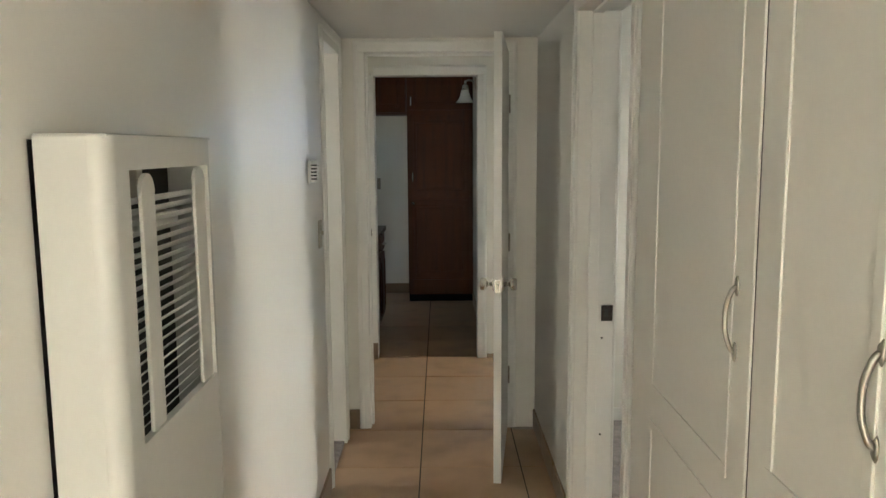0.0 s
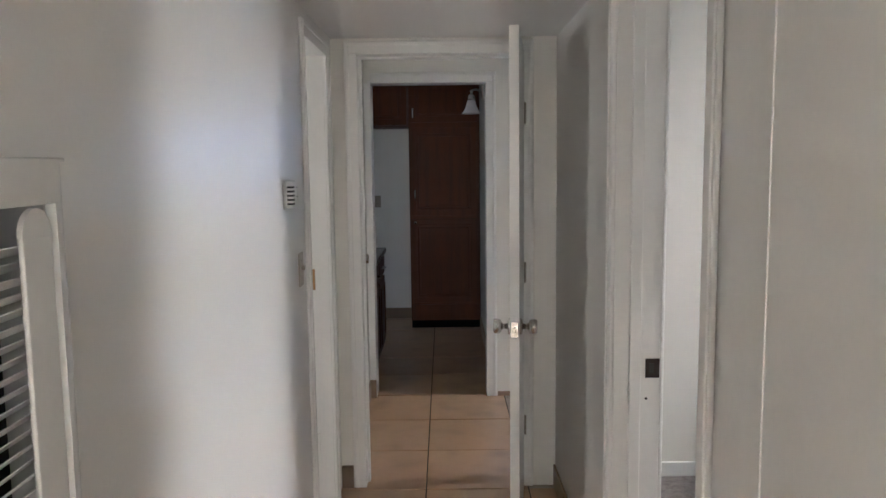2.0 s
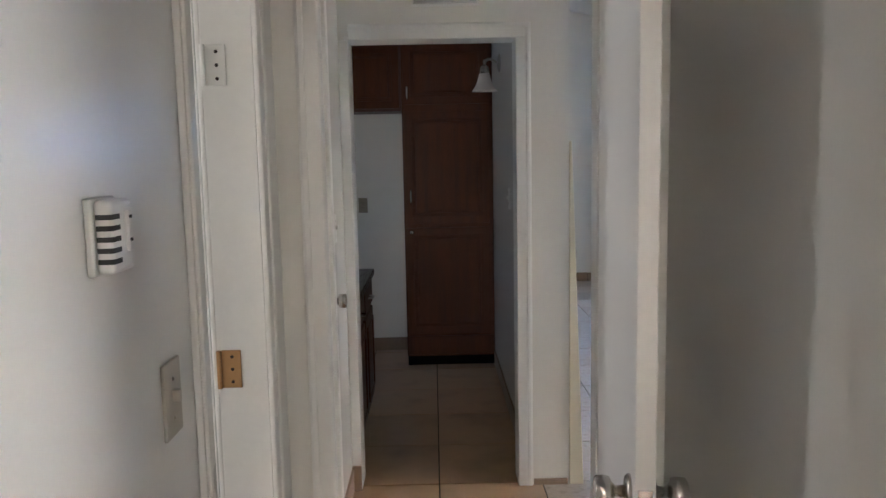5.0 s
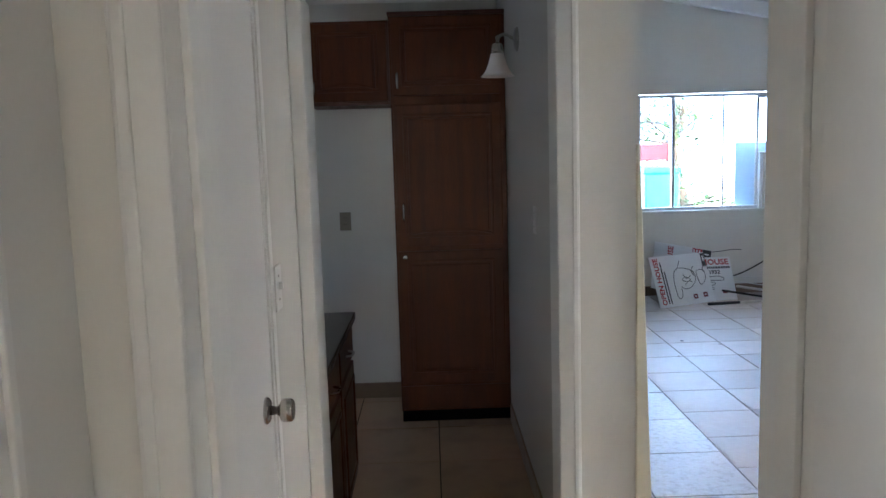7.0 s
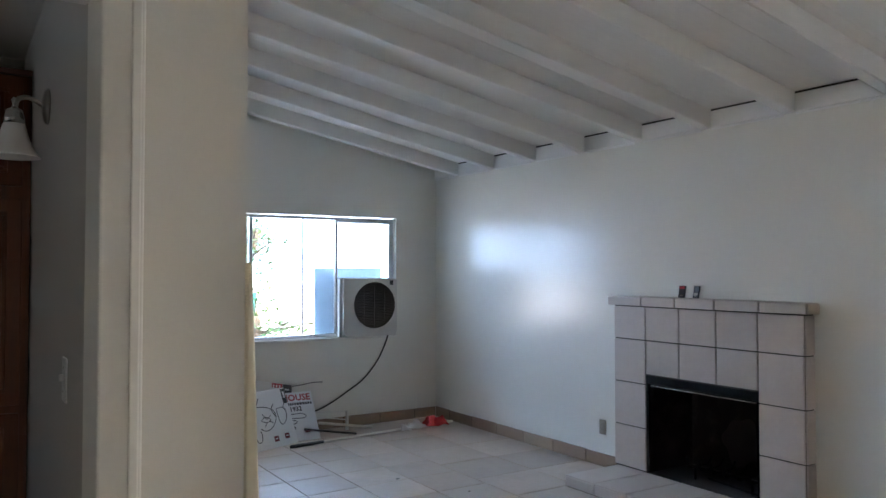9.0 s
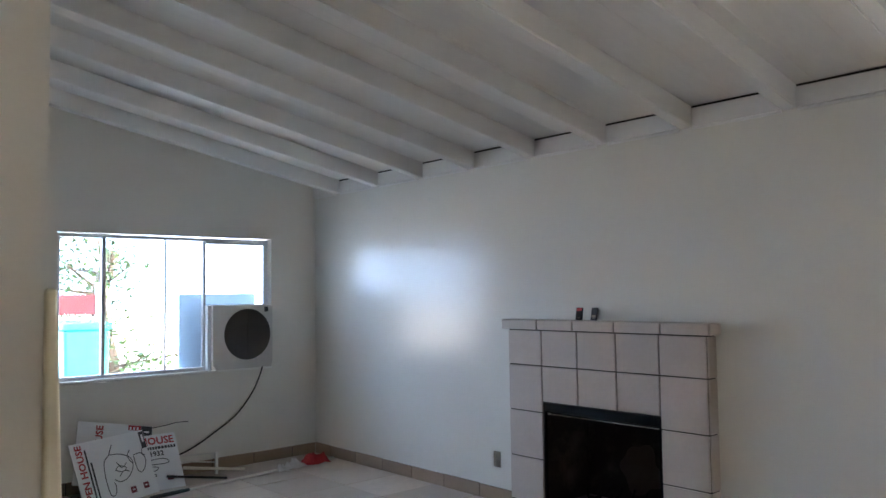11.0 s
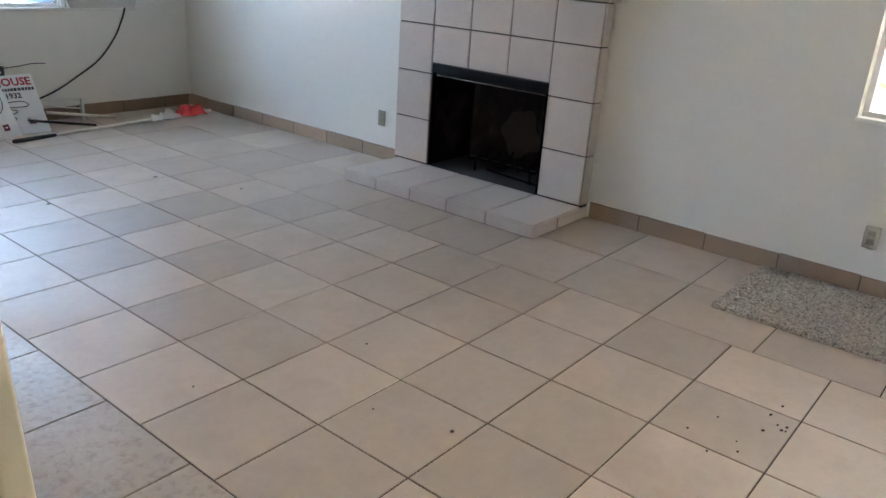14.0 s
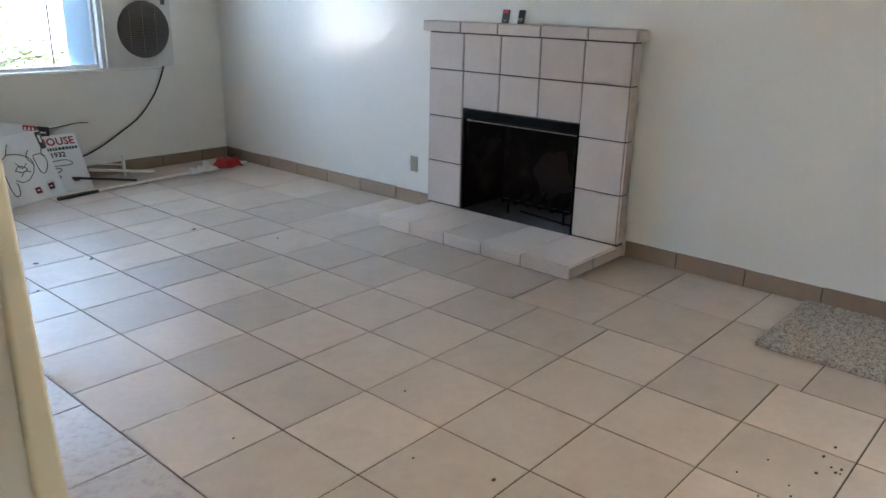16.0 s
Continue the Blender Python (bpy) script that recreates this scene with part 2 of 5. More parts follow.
def box(x0, x1, y0, y1, z0, z1, bevel=0.0, seg=2, bm=None):
    b = bmesh.new()
    bmesh.ops.create_cube(b, size=1, matrix=Matrix.Translation(((x0 + x1) / 2, (y0 + y1) / 2, (z0 + z1) / 2)) @ Matrix.Diagonal((abs(x1 - x0), abs(y1 - y0), abs(z1 - z0), 1)))
    if bevel:
        bmesh.ops.bevel(b, geom=b.edges[:], offset=bevel, segments=seg, profile=0.5, affect="EDGES", clamp_overlap=True)
    return join(bm, b) if bm else b


def join(bm, other):
    me = bpy.data.meshes.new("join")
    other.to_mesh(me)
    other.free()
    bm.from_mesh(me)
    bpy.data.meshes.remove(me)
    return bm


def rod(a, b, r0, r1=None, seg=12, bm=None):
    a, b = Vector(a), Vector(b)
    out = bmesh.new()
    bmesh.ops.create_cone(out, cap_ends=True, segments=seg, radius1=r0, radius2=r0 if r1 is None else r1, depth=(b - a).length,
                          matrix=Matrix.Translation((a + b) / 2) @ (b - a).to_track_quat("Z", "Y").to_matrix().to_4x4())
    return join(bm, out) if bm else out


def lathe(profile, m, seg=24):
    """A turned body round the local z of m, from (radius, height) pairs."""
    bm = bmesh.new()
    rings = []
    for r, z in profile:
        rings.append([bm.verts.new(m @ Vector((r * math.cos(2 * math.pi * k / seg), r * math.sin(2 * math.pi * k / seg), z))) for k in range(seg)])
    for a, b in zip(rings, rings[1:]):
        for k in range(seg):
            bm.faces.new((a[k], a[(k + 1) % seg], b[(k + 1) % seg], b[k]))
    bm.faces.new(rings[0][::-1])
    bm.faces.new(rings[-1])
    bmesh.ops.recalc_face_normals(bm, faces=bm.faces[:])
    return bm


def tube(points, r, seg=8, steps=6, flat=1.0):
    """A round bar along a smooth line through the points."""
    pts = [Vector(p) for p in points]
    line = []
    for i in range(len(pts) - 1):
        p0, p1, p2, p3 = pts[max(i - 1, 0)], pts[i], pts[i + 1], pts[min(i + 2, len(pts) - 1)]
        for k in range(steps):
            t = k / steps
            line.append(0.5 * (2 * p1 + (p2 - p0) * t + (2 * p0 - 5 * p1 + 4 * p2 - p3) * t * t + (3 * p1 - p0 - 3 * p2 + p3) * t ** 3))
    line.append(pts[-1])
    bm = bmesh.new()
    rings, side = [], None
    for i, p in enumerate(line):
        d = (line[min(i + 1, len(line) - 1)] - line[max(i - 1, 0)]).normalized()
        if side is None:
            side = d.orthogonal().normalized()
        side = (side - d * side.dot(d)).normalized()
        up = d.cross(side)
        rings.append([bm.verts.new(p + side * r * math.cos(2 * math.pi * k / seg) + up * r * flat * math.sin(2 * math.pi * k / seg)) for k in range(seg)])
    for a, b in zip(rings, rings[1:]):
        for k in range(seg):
            bm.faces.new((a[k], a[(k + 1) % seg], b[(k + 1) % seg], b[k]))
    bm.faces.new(rings[0][::-1])
    bm.faces.new(rings[-1])
    bmesh.ops.recalc_face_normals(bm, faces=bm.faces[:])
    return bm


def slab_with_holes(axis, a0, a1, lo, hi, z0, z1, holes=(), top=None):
    """A wall between the planes a0 and a1 of axis, from lo to hi along the other, with openings (from, to, bottom, top)."""
    us = sorted({lo, hi, *[min(max(v, lo), hi) for h in holes for v in h[:2]]})
    zs = sorted({z0, z1, *[min(max(v, z0), z1) for h in holes for v in h[2:]]})
    full = {(i, j): not any(h[0] <= (us[i] + us[i + 1]) / 2 <= h[1] and h[2] <= (zs[j] + zs[j + 1]) / 2 <= h[3] for h in holes)
            for i in range(len(us) - 1) for j in range(len(zs) - 1)}
    bm, made = bmesh.new(), {}

    def v(side, u, z):
        key = (side, u, z)
        if key not in made:
            a = a0 if side == 0 else a1
            x, y = (a, u) if axis == "x" else (u, a)
            zz = top(x, y) if top and z == z1 else z
            made[key] = bm.verts.new((x, y, zz))
        return made[key]

    for (i, j), on in full.items():
        if not on:
            continue
        u0, u1, w0, w1 = us[i], us[i + 1], zs[j], zs[j + 1]
        bm.faces.new((v(0, u0, w0), v(0, u1, w0), v(0, u1, w1), v(0, u0, w1)))
        bm.faces.new((v(1, u0, w0), v(1, u0, w1), v(1, u1, w1), v(1, u1, w0)))
        if not full.get((i - 1, j)):
            bm.faces.new((v(0, u0, w0), v(0, u0, w1), v(1, u0, w1), v(1, u0, w0)))
        if not full.get((i + 1, j)):
            bm.faces.new((v(0, u1, w0), v(1, u1, w0), v(1, u1, w1), v(0, u1, w1)))
        if not full.get((i, j - 1)):
            bm.faces.new((v(0, u0, w0), v(1, u0, w0), v(1, u1, w0), v(0, u1, w0)))
        if not full.get((i, j + 1)):
            bm.faces.new((v(0, u0, w1), v(0, u1, w1), v(1, u1, w1), v(1, u0, w1)))
    bmesh.ops.recalc_face_normals(bm, faces=bm.faces[:])
    return bm


def moulding(bm, rect, out, normal, depth=0.012, width=0.03):
    """A raised frame round the rectangle rect (u0, u1, z0, z1) on the plane normal = out ('x-', 'x+', 'y-')."""
    u0, u1, z0, z1 = rect
    s = -1 if normal[1] == "-" else 1
    for a, b, c, d in ((u0, u1, z0, z0 + width), (u0, u1, z1 - width, z1), (u0, u0 + width, z0 + width, z1 - width), (u1 - width, u1, z0 + width, z1 - width)):
        lo, hi = sorted((out, out + s * depth))
        if normal[0] == "x":
            box(lo, hi, a, b, c, d, min(depth, width) * 0.42, 3, bm)
        else:
            box(a, b, lo, hi, c, d, min(depth, width) * 0.42, 3, bm)
    return bm


def letters(text, size, m, extrude=0.0006):
    """A bmesh of a line of text in Blender's own font, laid by m (x along the line, z out of the page)."""
    c = bpy.data.curves.new("text", "FONT")
    c.body, c.size, c.extrude, c.resolution_u, c.offset = text, size, extrude, 2, size * 0.03
    ob = new("text", c)
    me = bpy.data.meshes.new_from_object(ob.evaluated_get(bpy.context.evaluated_depsgraph_get()))
    bpy.data.objects.remove(ob)
    bpy.data.curves.remove(c)
    bm = bmesh.new()
    bm.from_mesh(me)
    bpy.data.meshes.remove(me)
    bm.transform(m)
    return bm


def lettering(text, size, m, material, parent, label=""):
    """A line of text with each character a part of its own, in the local space of parent."""
    whole = letters(text, size, m)
    left = set(whole.verts)
    while left:
        todo, seen = [next(iter(left))], set()
        while todo:
            v = todo.pop()
            if v not in seen:
                seen.add(v)
                todo += [e.other_vert(v) for e in v.link_edges]
        left -= seen
        bm, made = bmesh.new(), {}
        for v in seen:
            made[v] = bm.verts.new(v.co)
        for f in {f for v in seen for f in v.link_faces}:
            bm.faces.new([made[v] for v in f.verts])
        part("letter", bm, material, parent, label, local=True)
    whole.free()

# ---- setting: walls ----
def top_deck(x, y):
    return deck(x)


LEFT_OUT = XL - 0.115
wall_specs = [
    ("wall_hall_left", "x", LEFT_OUT, XL, -1.7, D1A, 0, 2.5, [(3.09, 3.61, 0, 1.995)], None),
    ("wall_hall_right", "x", XR, BX, -1.7, D1A, 0, 2.5, [(1.78, 2.62, 0, 2.02)], None),
    ("wall_entry", "y", D1A, D1B, LEFT_OUT, BX, 0, 3.4, [(D1L - 0.02, D1R + 0.02, 0, D1T + 0.02)], top_deck),
    ("wall_living_back", "y", BEDY, D1B, BX, FX + 0.15, 0, 3.0, [], top_deck),
    ("wall_vestibule_left", "x", LEFT_OUT, XL, D1B, KA, 0, 3.0, [(4.01, 4.80, 0, 2.04)], top_deck),
    ("wall_kitchen_front", "y", KA, KB, -2.2, PX, 0, 3.0, [(KL - 0.02, KR + 0.02, 0, KT + 0.02)], top_deck),
    ("wall_partition", "x", KX, PX, KB, FY, 0, 3.0, [], top_deck),
    ("wall_fireplace", "x", FX, FX + 0.15, D1B, FY, 0, 2.7, [(4.28, 5.255, 0.87, 2.06), (6.95, 7.89, 0.0, 0.79)], top_deck),
    ("wall_window", "y", FY, FY + 0.15, KX, FX + 0.15, 0, 2.5, [(2.395, 4.305, 0.885, 2.10)], top_deck),
    ("wall_kitchen_back", "y", KBACK, KBACK + 0.12, -2.2, KX, 0, 2.6, [], None),
    # The kitchen's window opening is unseen, added for its fill lamp.
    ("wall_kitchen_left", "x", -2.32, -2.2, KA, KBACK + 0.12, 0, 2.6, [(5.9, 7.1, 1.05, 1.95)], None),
    ("wall_bedroom_east", "x", 4.1, 4.22, -0.4, BEDY, 0, 2.5, [(1.9, 2.7, 1.1, 1.9)], None),
    ("wall_bedroom_south", "y", -0.4, -0.28, BX, 4.1, 0, 2.5, [], None),
    # This west window is unseen, added to carry the side-room fill.
    ("wall_small_room_west", "x", -3.1, -2.98, 2.5, 4.4, 0, 2.5, [(2.8, 3.8, 0.95, 2.05)], None),
    ("wall_small_room_south", "y", 2.5, 2.62, -2.98, LEFT_OUT, 0, 2.5, [], None),
    ("wall_small_room_north", "y", 4.28, 4.4, -2.98, LEFT_OUT, 0, 2.5, [], None),
    # Back room is never seen; added to hold and shape the hall fill.
    ("wall_back_room_south", "y", -4.7, -4.58, -1.7, 2.5, 0, 2.5, [], None),
    ("wall_back_room_west", "x", -1.82, -1.7, -4.7, -1.7, 0, 2.5, [(-4.0, -2.4, 0.9, 2.1)], None),
    ("wall_back_room_east", "x", 2.5, 2.62, -4.7, -1.7, 0, 2.5, [], None),
    ("wall_back_room_north_a", "y", -1.7, -1.58, -1.7, LEFT_OUT, 0, 2.5, [], None),
    ("wall_back_room_north_b", "y", -1.7, -1.58, BX, 2.5, 0, 2.5, [], None),
]
WALL_OB = {}
for nm, ax, a0, a1, lo, hi, z0, z1, holes, tp in wall_specs:
    WALL_OB[nm] = single(nm, slab_with_holes(ax, a0, a1, lo, hi, z0, z1, holes, tp), WALL_H if "hall" in nm or "bedroom" in nm else WALL,
                         "smooth off-white semi-gloss painted wall", "wall", "structure")


# ---- setting: ceilings ----
single("ceiling_hall", box(LEFT_OUT, BX, -1.7, D1A, HALL_C, HALL_C + 0.1), CEIL, "low flat white hall ceiling", "ceiling", "structure")
single("ceiling_kitchen", box(-2.2, KX, KB, KBACK, 2.5, 2.6), CEIL, "flat white kitchen ceiling", "ceiling", "structure")
single("ceiling_bedroom", box(BX, 4.1, -0.28, BEDY, 2.4, 2.5), CEIL, "flat white bedroom ceiling", "ceiling", "structure")
single("ceiling_small_room", box(-2.98, LEFT_OUT, 2.62, 4.28, 2.4, 2.5), CEIL, "flat white ceiling", "ceiling", "structure")
single("ceiling_back_room", box(-1.7, 2.5, -4.58, -1.7, 2.4, 2.5), CEIL, "flat white ceiling", "ceiling", "structure")


def roof_deck():
    """Sloping painted boards, each slightly apart from the next."""
    bm = bmesh.new()
    y, k = D1B - 0.15, 0
    x0, x1 = -0.30, FX + 0.16
    while y < FY + 0.15:
        w = 0.145
        z = 0.0004 * (k % 3)
        vs = [bm.verts.new((x, yy, deck(x) + z + h)) for h in (0, 0.045) for x, yy in ((x0, y), (x1, y), (x1, y + w - 0.001), (x0, y + w - 0.001))]
        for f in ((3, 2, 1, 0), (4, 5, 6, 7), (0, 1, 5, 4), (1, 2, 6, 5), (2, 3, 7, 6), (3, 0, 4, 7)):
            bm.faces.new([vs[i] for i in f])
        y, k = y + w, k + 1
    vs = [bm.verts.new((x, yy, deck(x) + h)) for h in (0.05, 0.09) for x, yy in ((x0, D1B - 0.15), (x1, D1B - 0.15), (x1, FY + 0.15), (x0, FY + 0.15))]
    for f in ((3, 2, 1, 0), (4, 5, 6, 7), (0, 1, 5, 4), (1, 2, 6, 5), (2, 3, 7, 6), (3, 0, 4, 7)):
        bm.faces.new([vs[i] for i in f])
    return single("ceiling_living", bm, BEAMP, "sloping white-painted board ceiling", "ceiling", "structure")


roof_deck()
BEAM_D, BEAM_W, BEAM_P = 0.128, 0.085, 0.626


def ceiling_beam(y, x0):
    bm = bmesh.new()
    vs = [bm.verts.new((x, yy, deck(x) + h)) for h in (-BEAM_D, -0.001) for x, yy in ((x0, y), (FX - 0.001, y), (FX - 0.001, y + BEAM_W), (x0, y + BEAM_W))]
    for f in ((3, 2, 1, 0), (4, 5, 6, 7), (0, 1, 5, 4), (1, 2, 6, 5), (2, 3, 7, 6), (3, 0, 4, 7)):
        bm.faces.new([vs[i] for i in f])
    bmesh.ops.bevel(bm, geom=[e for e in bm.edges if all(v in vs[:4] for v in e.verts)], offset=0.006, segments=2, affect="EDGES")
    return tagged(single("ceiling_beam", bm, BEAMP, "white-painted wooden beam under the sloping ceiling", "beam"), group="ceiling beams")


def beam_blocking(y0, y1):
    """The short board that closes the gap between two beams above the wall."""
    root = thing("blocking_board", (FX - 0.02, (y0 + y1) / 2, deck(FX) - BEAM_D), "short white board between two ceiling beams above the wall", "board", "blocking boards")
    part("board", box(FX - 0.022, FX - 0.002, y0 + 0.002, y1 - 0.002, deck(FX) - BEAM_D + 0.004, deck(FX) - 0.012, 0.002), BEAMP, root)
    # Solid dark strip in place of the shaded slot over the board.
    part("shadow_gap", box(FX - 0.018, FX - 0.003, y0 + 0.003, y1 - 0.003, deck(FX) - 0.0118, deck(FX) + 0.001), SLOT, root, "dark strip painting the shade of the gap above the board")
    part("lower_lip", box(FX - 0.012, FX - 0.002, y0 + 0.002, y1 - 0.002, deck(FX) - BEAM_D - 0.012, deck(FX) - BEAM_D + 0.002, 0.001), BEAMP, root)


beam_ys = [6.735 + BEAM_P * k for k in range(-4, 7)]
for by in beam_ys:
    ceiling_beam(by, PX if by > KA - 0.1 else XL)
for b0, b1 in zip(beam_ys, beam_ys[1:]):
    beam_blocking(b0 + BEAM_W, b1)
beam_blocking(beam_ys[-1] + BEAM_W, FY)

# ---- setting: floors ----
floor_bm = box(LEFT_OUT, BX, -1.7, D1A, -0.1, -0.004)
box(LEFT_OUT, FX + 0.15, D1A, KB, -0.1, -0.004, bm=floor_bm)
box(-2.2, FX + 0.15, KB, FY + 0.15, -0.1, -0.004, bm=floor_bm)
box(-1.7, 2.5, -4.7, -1.7, -0.1, -0.004, bm=floor_bm)
FLOOR = single("floor", floor_bm, GROUT, "beige ceramic tile floor with dark grout joints", "floor", "structure")
single("carpet_bedroom", box(BX - 0.06, 4.1, -0.28, BEDY, -0.003, 0.013), CARPET, "grey-brown flecked bedroom carpet", "carpet", "structure")
single("carpet_small_room", box(-2.98, XL - 0.003, 2.62, 4.28, -0.003, 0.013), CARPET, "grey-brown flecked carpet", "carpet", "structure")
single("carpet_back_room", box(-1.7, 2.5, -4.58, -1.62, -0.003, 0.013), CARPET, "grey-brown flecked carpet", "carpet", "structure")


# ---- setting: door frames ----
def casing_set(root, axis, at, s, lo, hi, top, w=0.062, t=0.013, right=True, left=True):
    """Flat moulded casing on the plane at of axis, standing out by t on side s, round an opening lo..hi to top."""
    a0, a1 = sorted((at, at + s * t))
    b0, b1 = sorted((at + s * t * 0.9, at + s * (t + 0.006)))

    def piece(u0, u1, z0, z1, ub0, ub1, zb0, zb1):
        bm = box(a0, a1, u0, u1, z0, z1, 0.004) if axis == "x" else box(u0, u1, a0, a1, z0, z1, 0.004)
        if axis == "x":
            box(b0, b1, ub0, ub1, zb0, zb1, 0.003, bm=bm)
        else:
            box(ub0, ub1, b0, b1, zb0, zb1, 0.003, bm=bm)
        part("casing", bm, TRIM, root)

    if left:
        piece(lo - w, lo, 0.0, top, lo - w + 0.006, lo - w + 0.022, 0.002, top + w - 0.022)
    if right:
        piece(hi, hi + w, 0.0, top, hi + w - 0.022, hi + w - 0.006, 0.002, top + w - 0.022)
    piece(lo - (w if left else 0), hi + (w if right else 0), top, top + w, lo - (w if left else 0) + 0.006, hi + (w if right else 0) - 0.006, top + w - 0.022, top + w - 0.006)


def jamb_set(root, axis, a0, a1, lo, hi, top, stop_at):
    def b(u0, u1, c0, c1, z0, z1):
        return box(c0, c1, u0, u1, z0, z1, 0.002) if axis == "x" else box(u0, u1, c0, c1, z0, z1, 0.002)

    part("jamb", b(lo - 0.019, lo, a0, a1, 0, top), TRIM, root)
    part("jamb", b(hi, hi + 0.019, a0, a1, 0, top), TRIM, root)
    part("head_jamb", b(lo - 0.019, hi + 0.019, a0, a1, top, top + 0.019), TRIM, root)
    if stop_at:
        s0, s1 = stop_at
        part("stop", b(lo, lo + 0.011, s0, s1, 0, top), TRIM, root)
        part("stop", b(hi - 0.011, hi, s0, s1, 0, top), TRIM, root)
        part("head_stop", b(lo + 0.011, hi - 0.011, s0, s1, top - 0.011, top), TRIM, root)


def door_frame(name, axis, a0, a1, lo, hi, top, label, sides, stop=None, w=0.062):
    mid = ((a0 + a1) / 2, (lo + hi) / 2, 0) if axis == "x" else ((lo + hi) / 2, (a0 + a1) / 2, 0)
    root = thing(name, mid, label, "door frame", kind="structure")
    jamb_set(root, axis, a0 - 0.001, a1 + 0.001, lo, hi, top, stop)
    for s, l, r in sides:
        casing_set(root, axis, a0 if s < 0 else a1, s, lo, hi, top, w, left=l, right=r)
    return root


door_frame("door_1", "y", D1A, D1B, D1L, D1R, D1T, "white glossy painted door frame between hall and living room", [(-1, True, True)], (3.865, 3.90), 0.058)
FRAME2 = door_frame("door_2", "y", KA, KB, KL, KR, KT, "white painted cased opening into the kitchen", [(-1, False, True), (1, True, False)], None, 0.066)
part("casing", box(KL - 0.043, KL, KA - 0.016, KA, 0, KT, 0.004), TRIM, FRAME2)
FRAME3 = door_frame("door_3", "x", LEFT_OUT, XL, 3.11, 3.59, 1.975, "white painted door frame of a carpeted side room", [(1, True, True), (-1, True, True)], None, 0.06)
FRAME4 = door_frame("door_4", "x", XR, BX, 1.80, 2.60, 2.0, "white painted bedroom door frame with a dark strike plate", [(-1, True, True), (1, True, True)], (XR + 0.045, XR + 0.08), 0.062)
FRAME5 = door_frame("door_5", "x", LEFT_OUT, XL, 4.03, 4.78, 2.02, "white painted frame of a closed door", [], None, 0.055)
part("casing", box(XL, XL + 0.004, 4.80, 4.835, 0, 2.02, 0.001), TRIM, FRAME5)
# strike plates, hinge leaves and paint-filled holes on the jambs
pl = part("strike_plate", box(XR + 0.096, XR + 0.139, 2.5975, 2.6005, 0.865, 0.925, 0.001), DARKM, FRAME4, "dark bronze strike plate")
part("strike_hole", box(XR + 0.108, XR + 0.122, 2.5965, 2.599, 0.88, 0.91), SLOT, pl)
part("screw_hole", rod((XR + 0.10, 2.5985, 0.80), (XR + 0.10, 2.601, 0.80), 0.004), SLOT, FRAME4)
part("screw_hole", rod((XR + 0.10, 2.5985, 0.42), (XR + 0.10, 2.601, 0.42), 0.004), SLOT, FRAME4)
for hz, hm, hl in ((1.73, TRIM, "paint-covered hinge"), (1.03, BRASS, "bare brass hinge"), (0.30, TRIM, "paint-covered hinge")):
    hg = part("hinge", box(XL - 0.105, XL - 0.060, 3.585, 3.5905, hz - 0.045, hz + 0.045, 0.001), hm, FRAME3, hl)
    part("knuckle", rod((XL - 0.110, 3.582, hz - 0.045), (XL - 0.110, 3.582, hz + 0.045), 0.006), hm, hg)
    for sz in (-0.03, 0.0, 0.03):
        part("screw", rod((XL - 0.08, 3.5835, hz + sz), (XL - 0.08, 3.5855, hz + sz), 0.004), DARKM, hg)


# ---- setting: windows ----
def window(name, axis, at, depth, lo, hi, z0, z1, splits, label, proud=0.012, wide=0.035):
    """A sliding window in an opening: lining, frame, upright bars at splits (place, half width) and glass panes."""
    def b(u0, u1, c0, c1, w0, w1, bev=0.003):
        return box(c0, c1, u0, u1, w0, w1, bev) if axis == "x" else box(u0, u1, c0, c1, w0, w1, bev)

    mid = (at, (lo + hi) / 2, z0) if axis == "x" else ((lo + hi) / 2, at, z0)
    root = thing(name, mid, label, "window", kind="structure")
    f = 0.03
    c0, c1 = at + 0.055, at + 0.115
    part("window_frame", b(lo, hi, c0, c1, z0, z0 + wide), VINYL, root)
    part("window_frame", b(lo, hi, c0, c1, z1 - f, z1), VINYL, root)
    part("window_frame", b(lo, lo + f, c0, c1, z0 + wide, z1 - f), VINYL, root)
    part("window_frame", b(hi - f, hi, c0, c1, z0 + wide, z1 - f), VINYL, root)
    part("window_sill", b(lo - 0.012, hi + 0.012, at - proud, at + 0.056, z0 - 0.018, z0 + 0.004, 0.004), TRIM, root)
    edges = [lo + f]
    for s, hw, m in splits:
        part("mullion", b(s - hw, s + hw, c0 + 0.008, c1 - 0.008, z0 + wide, z1 - f), m, root)
        edges += [s - hw, s + hw]
    edges.append(hi - f)
    for u0, u1 in zip(edges[::2], edges[1::2]):
        p = part("pane", b(u0, u1, c0 + 0.03, c0 + 0.034, z0 + wide, z1 - f, 0), GLASS, root)
        p.visible_shadow = False
    return root


WIN1 = window("window_1", "y", FY, 0.15, 2.40, 4.30, 0.89, 2.095, [(2.775, 0.016, VINYL), (3.30, 0.008, ALU), (3.66, 0.013, VINYL)],
              "wide white sliding window full of bright daylight")
part("sash_rail", box(3.66, 4.27, FY + 0.045, FY + 0.062, 2.04, 2.066, 0.003), VINYL, WIN1)
part("sash_stile", box(4.245, 4.270, FY + 0.045, FY + 0.062, 1.48, 2.04, 0.003), VINYL, WIN1)
window("window_2", "x", FX, 0.15, 4.285, 5.25, 0.875, 2.055, [(4.76, 0.014, VINYL)], "white framed side window with a bright yard behind", 0.014, 0.03)


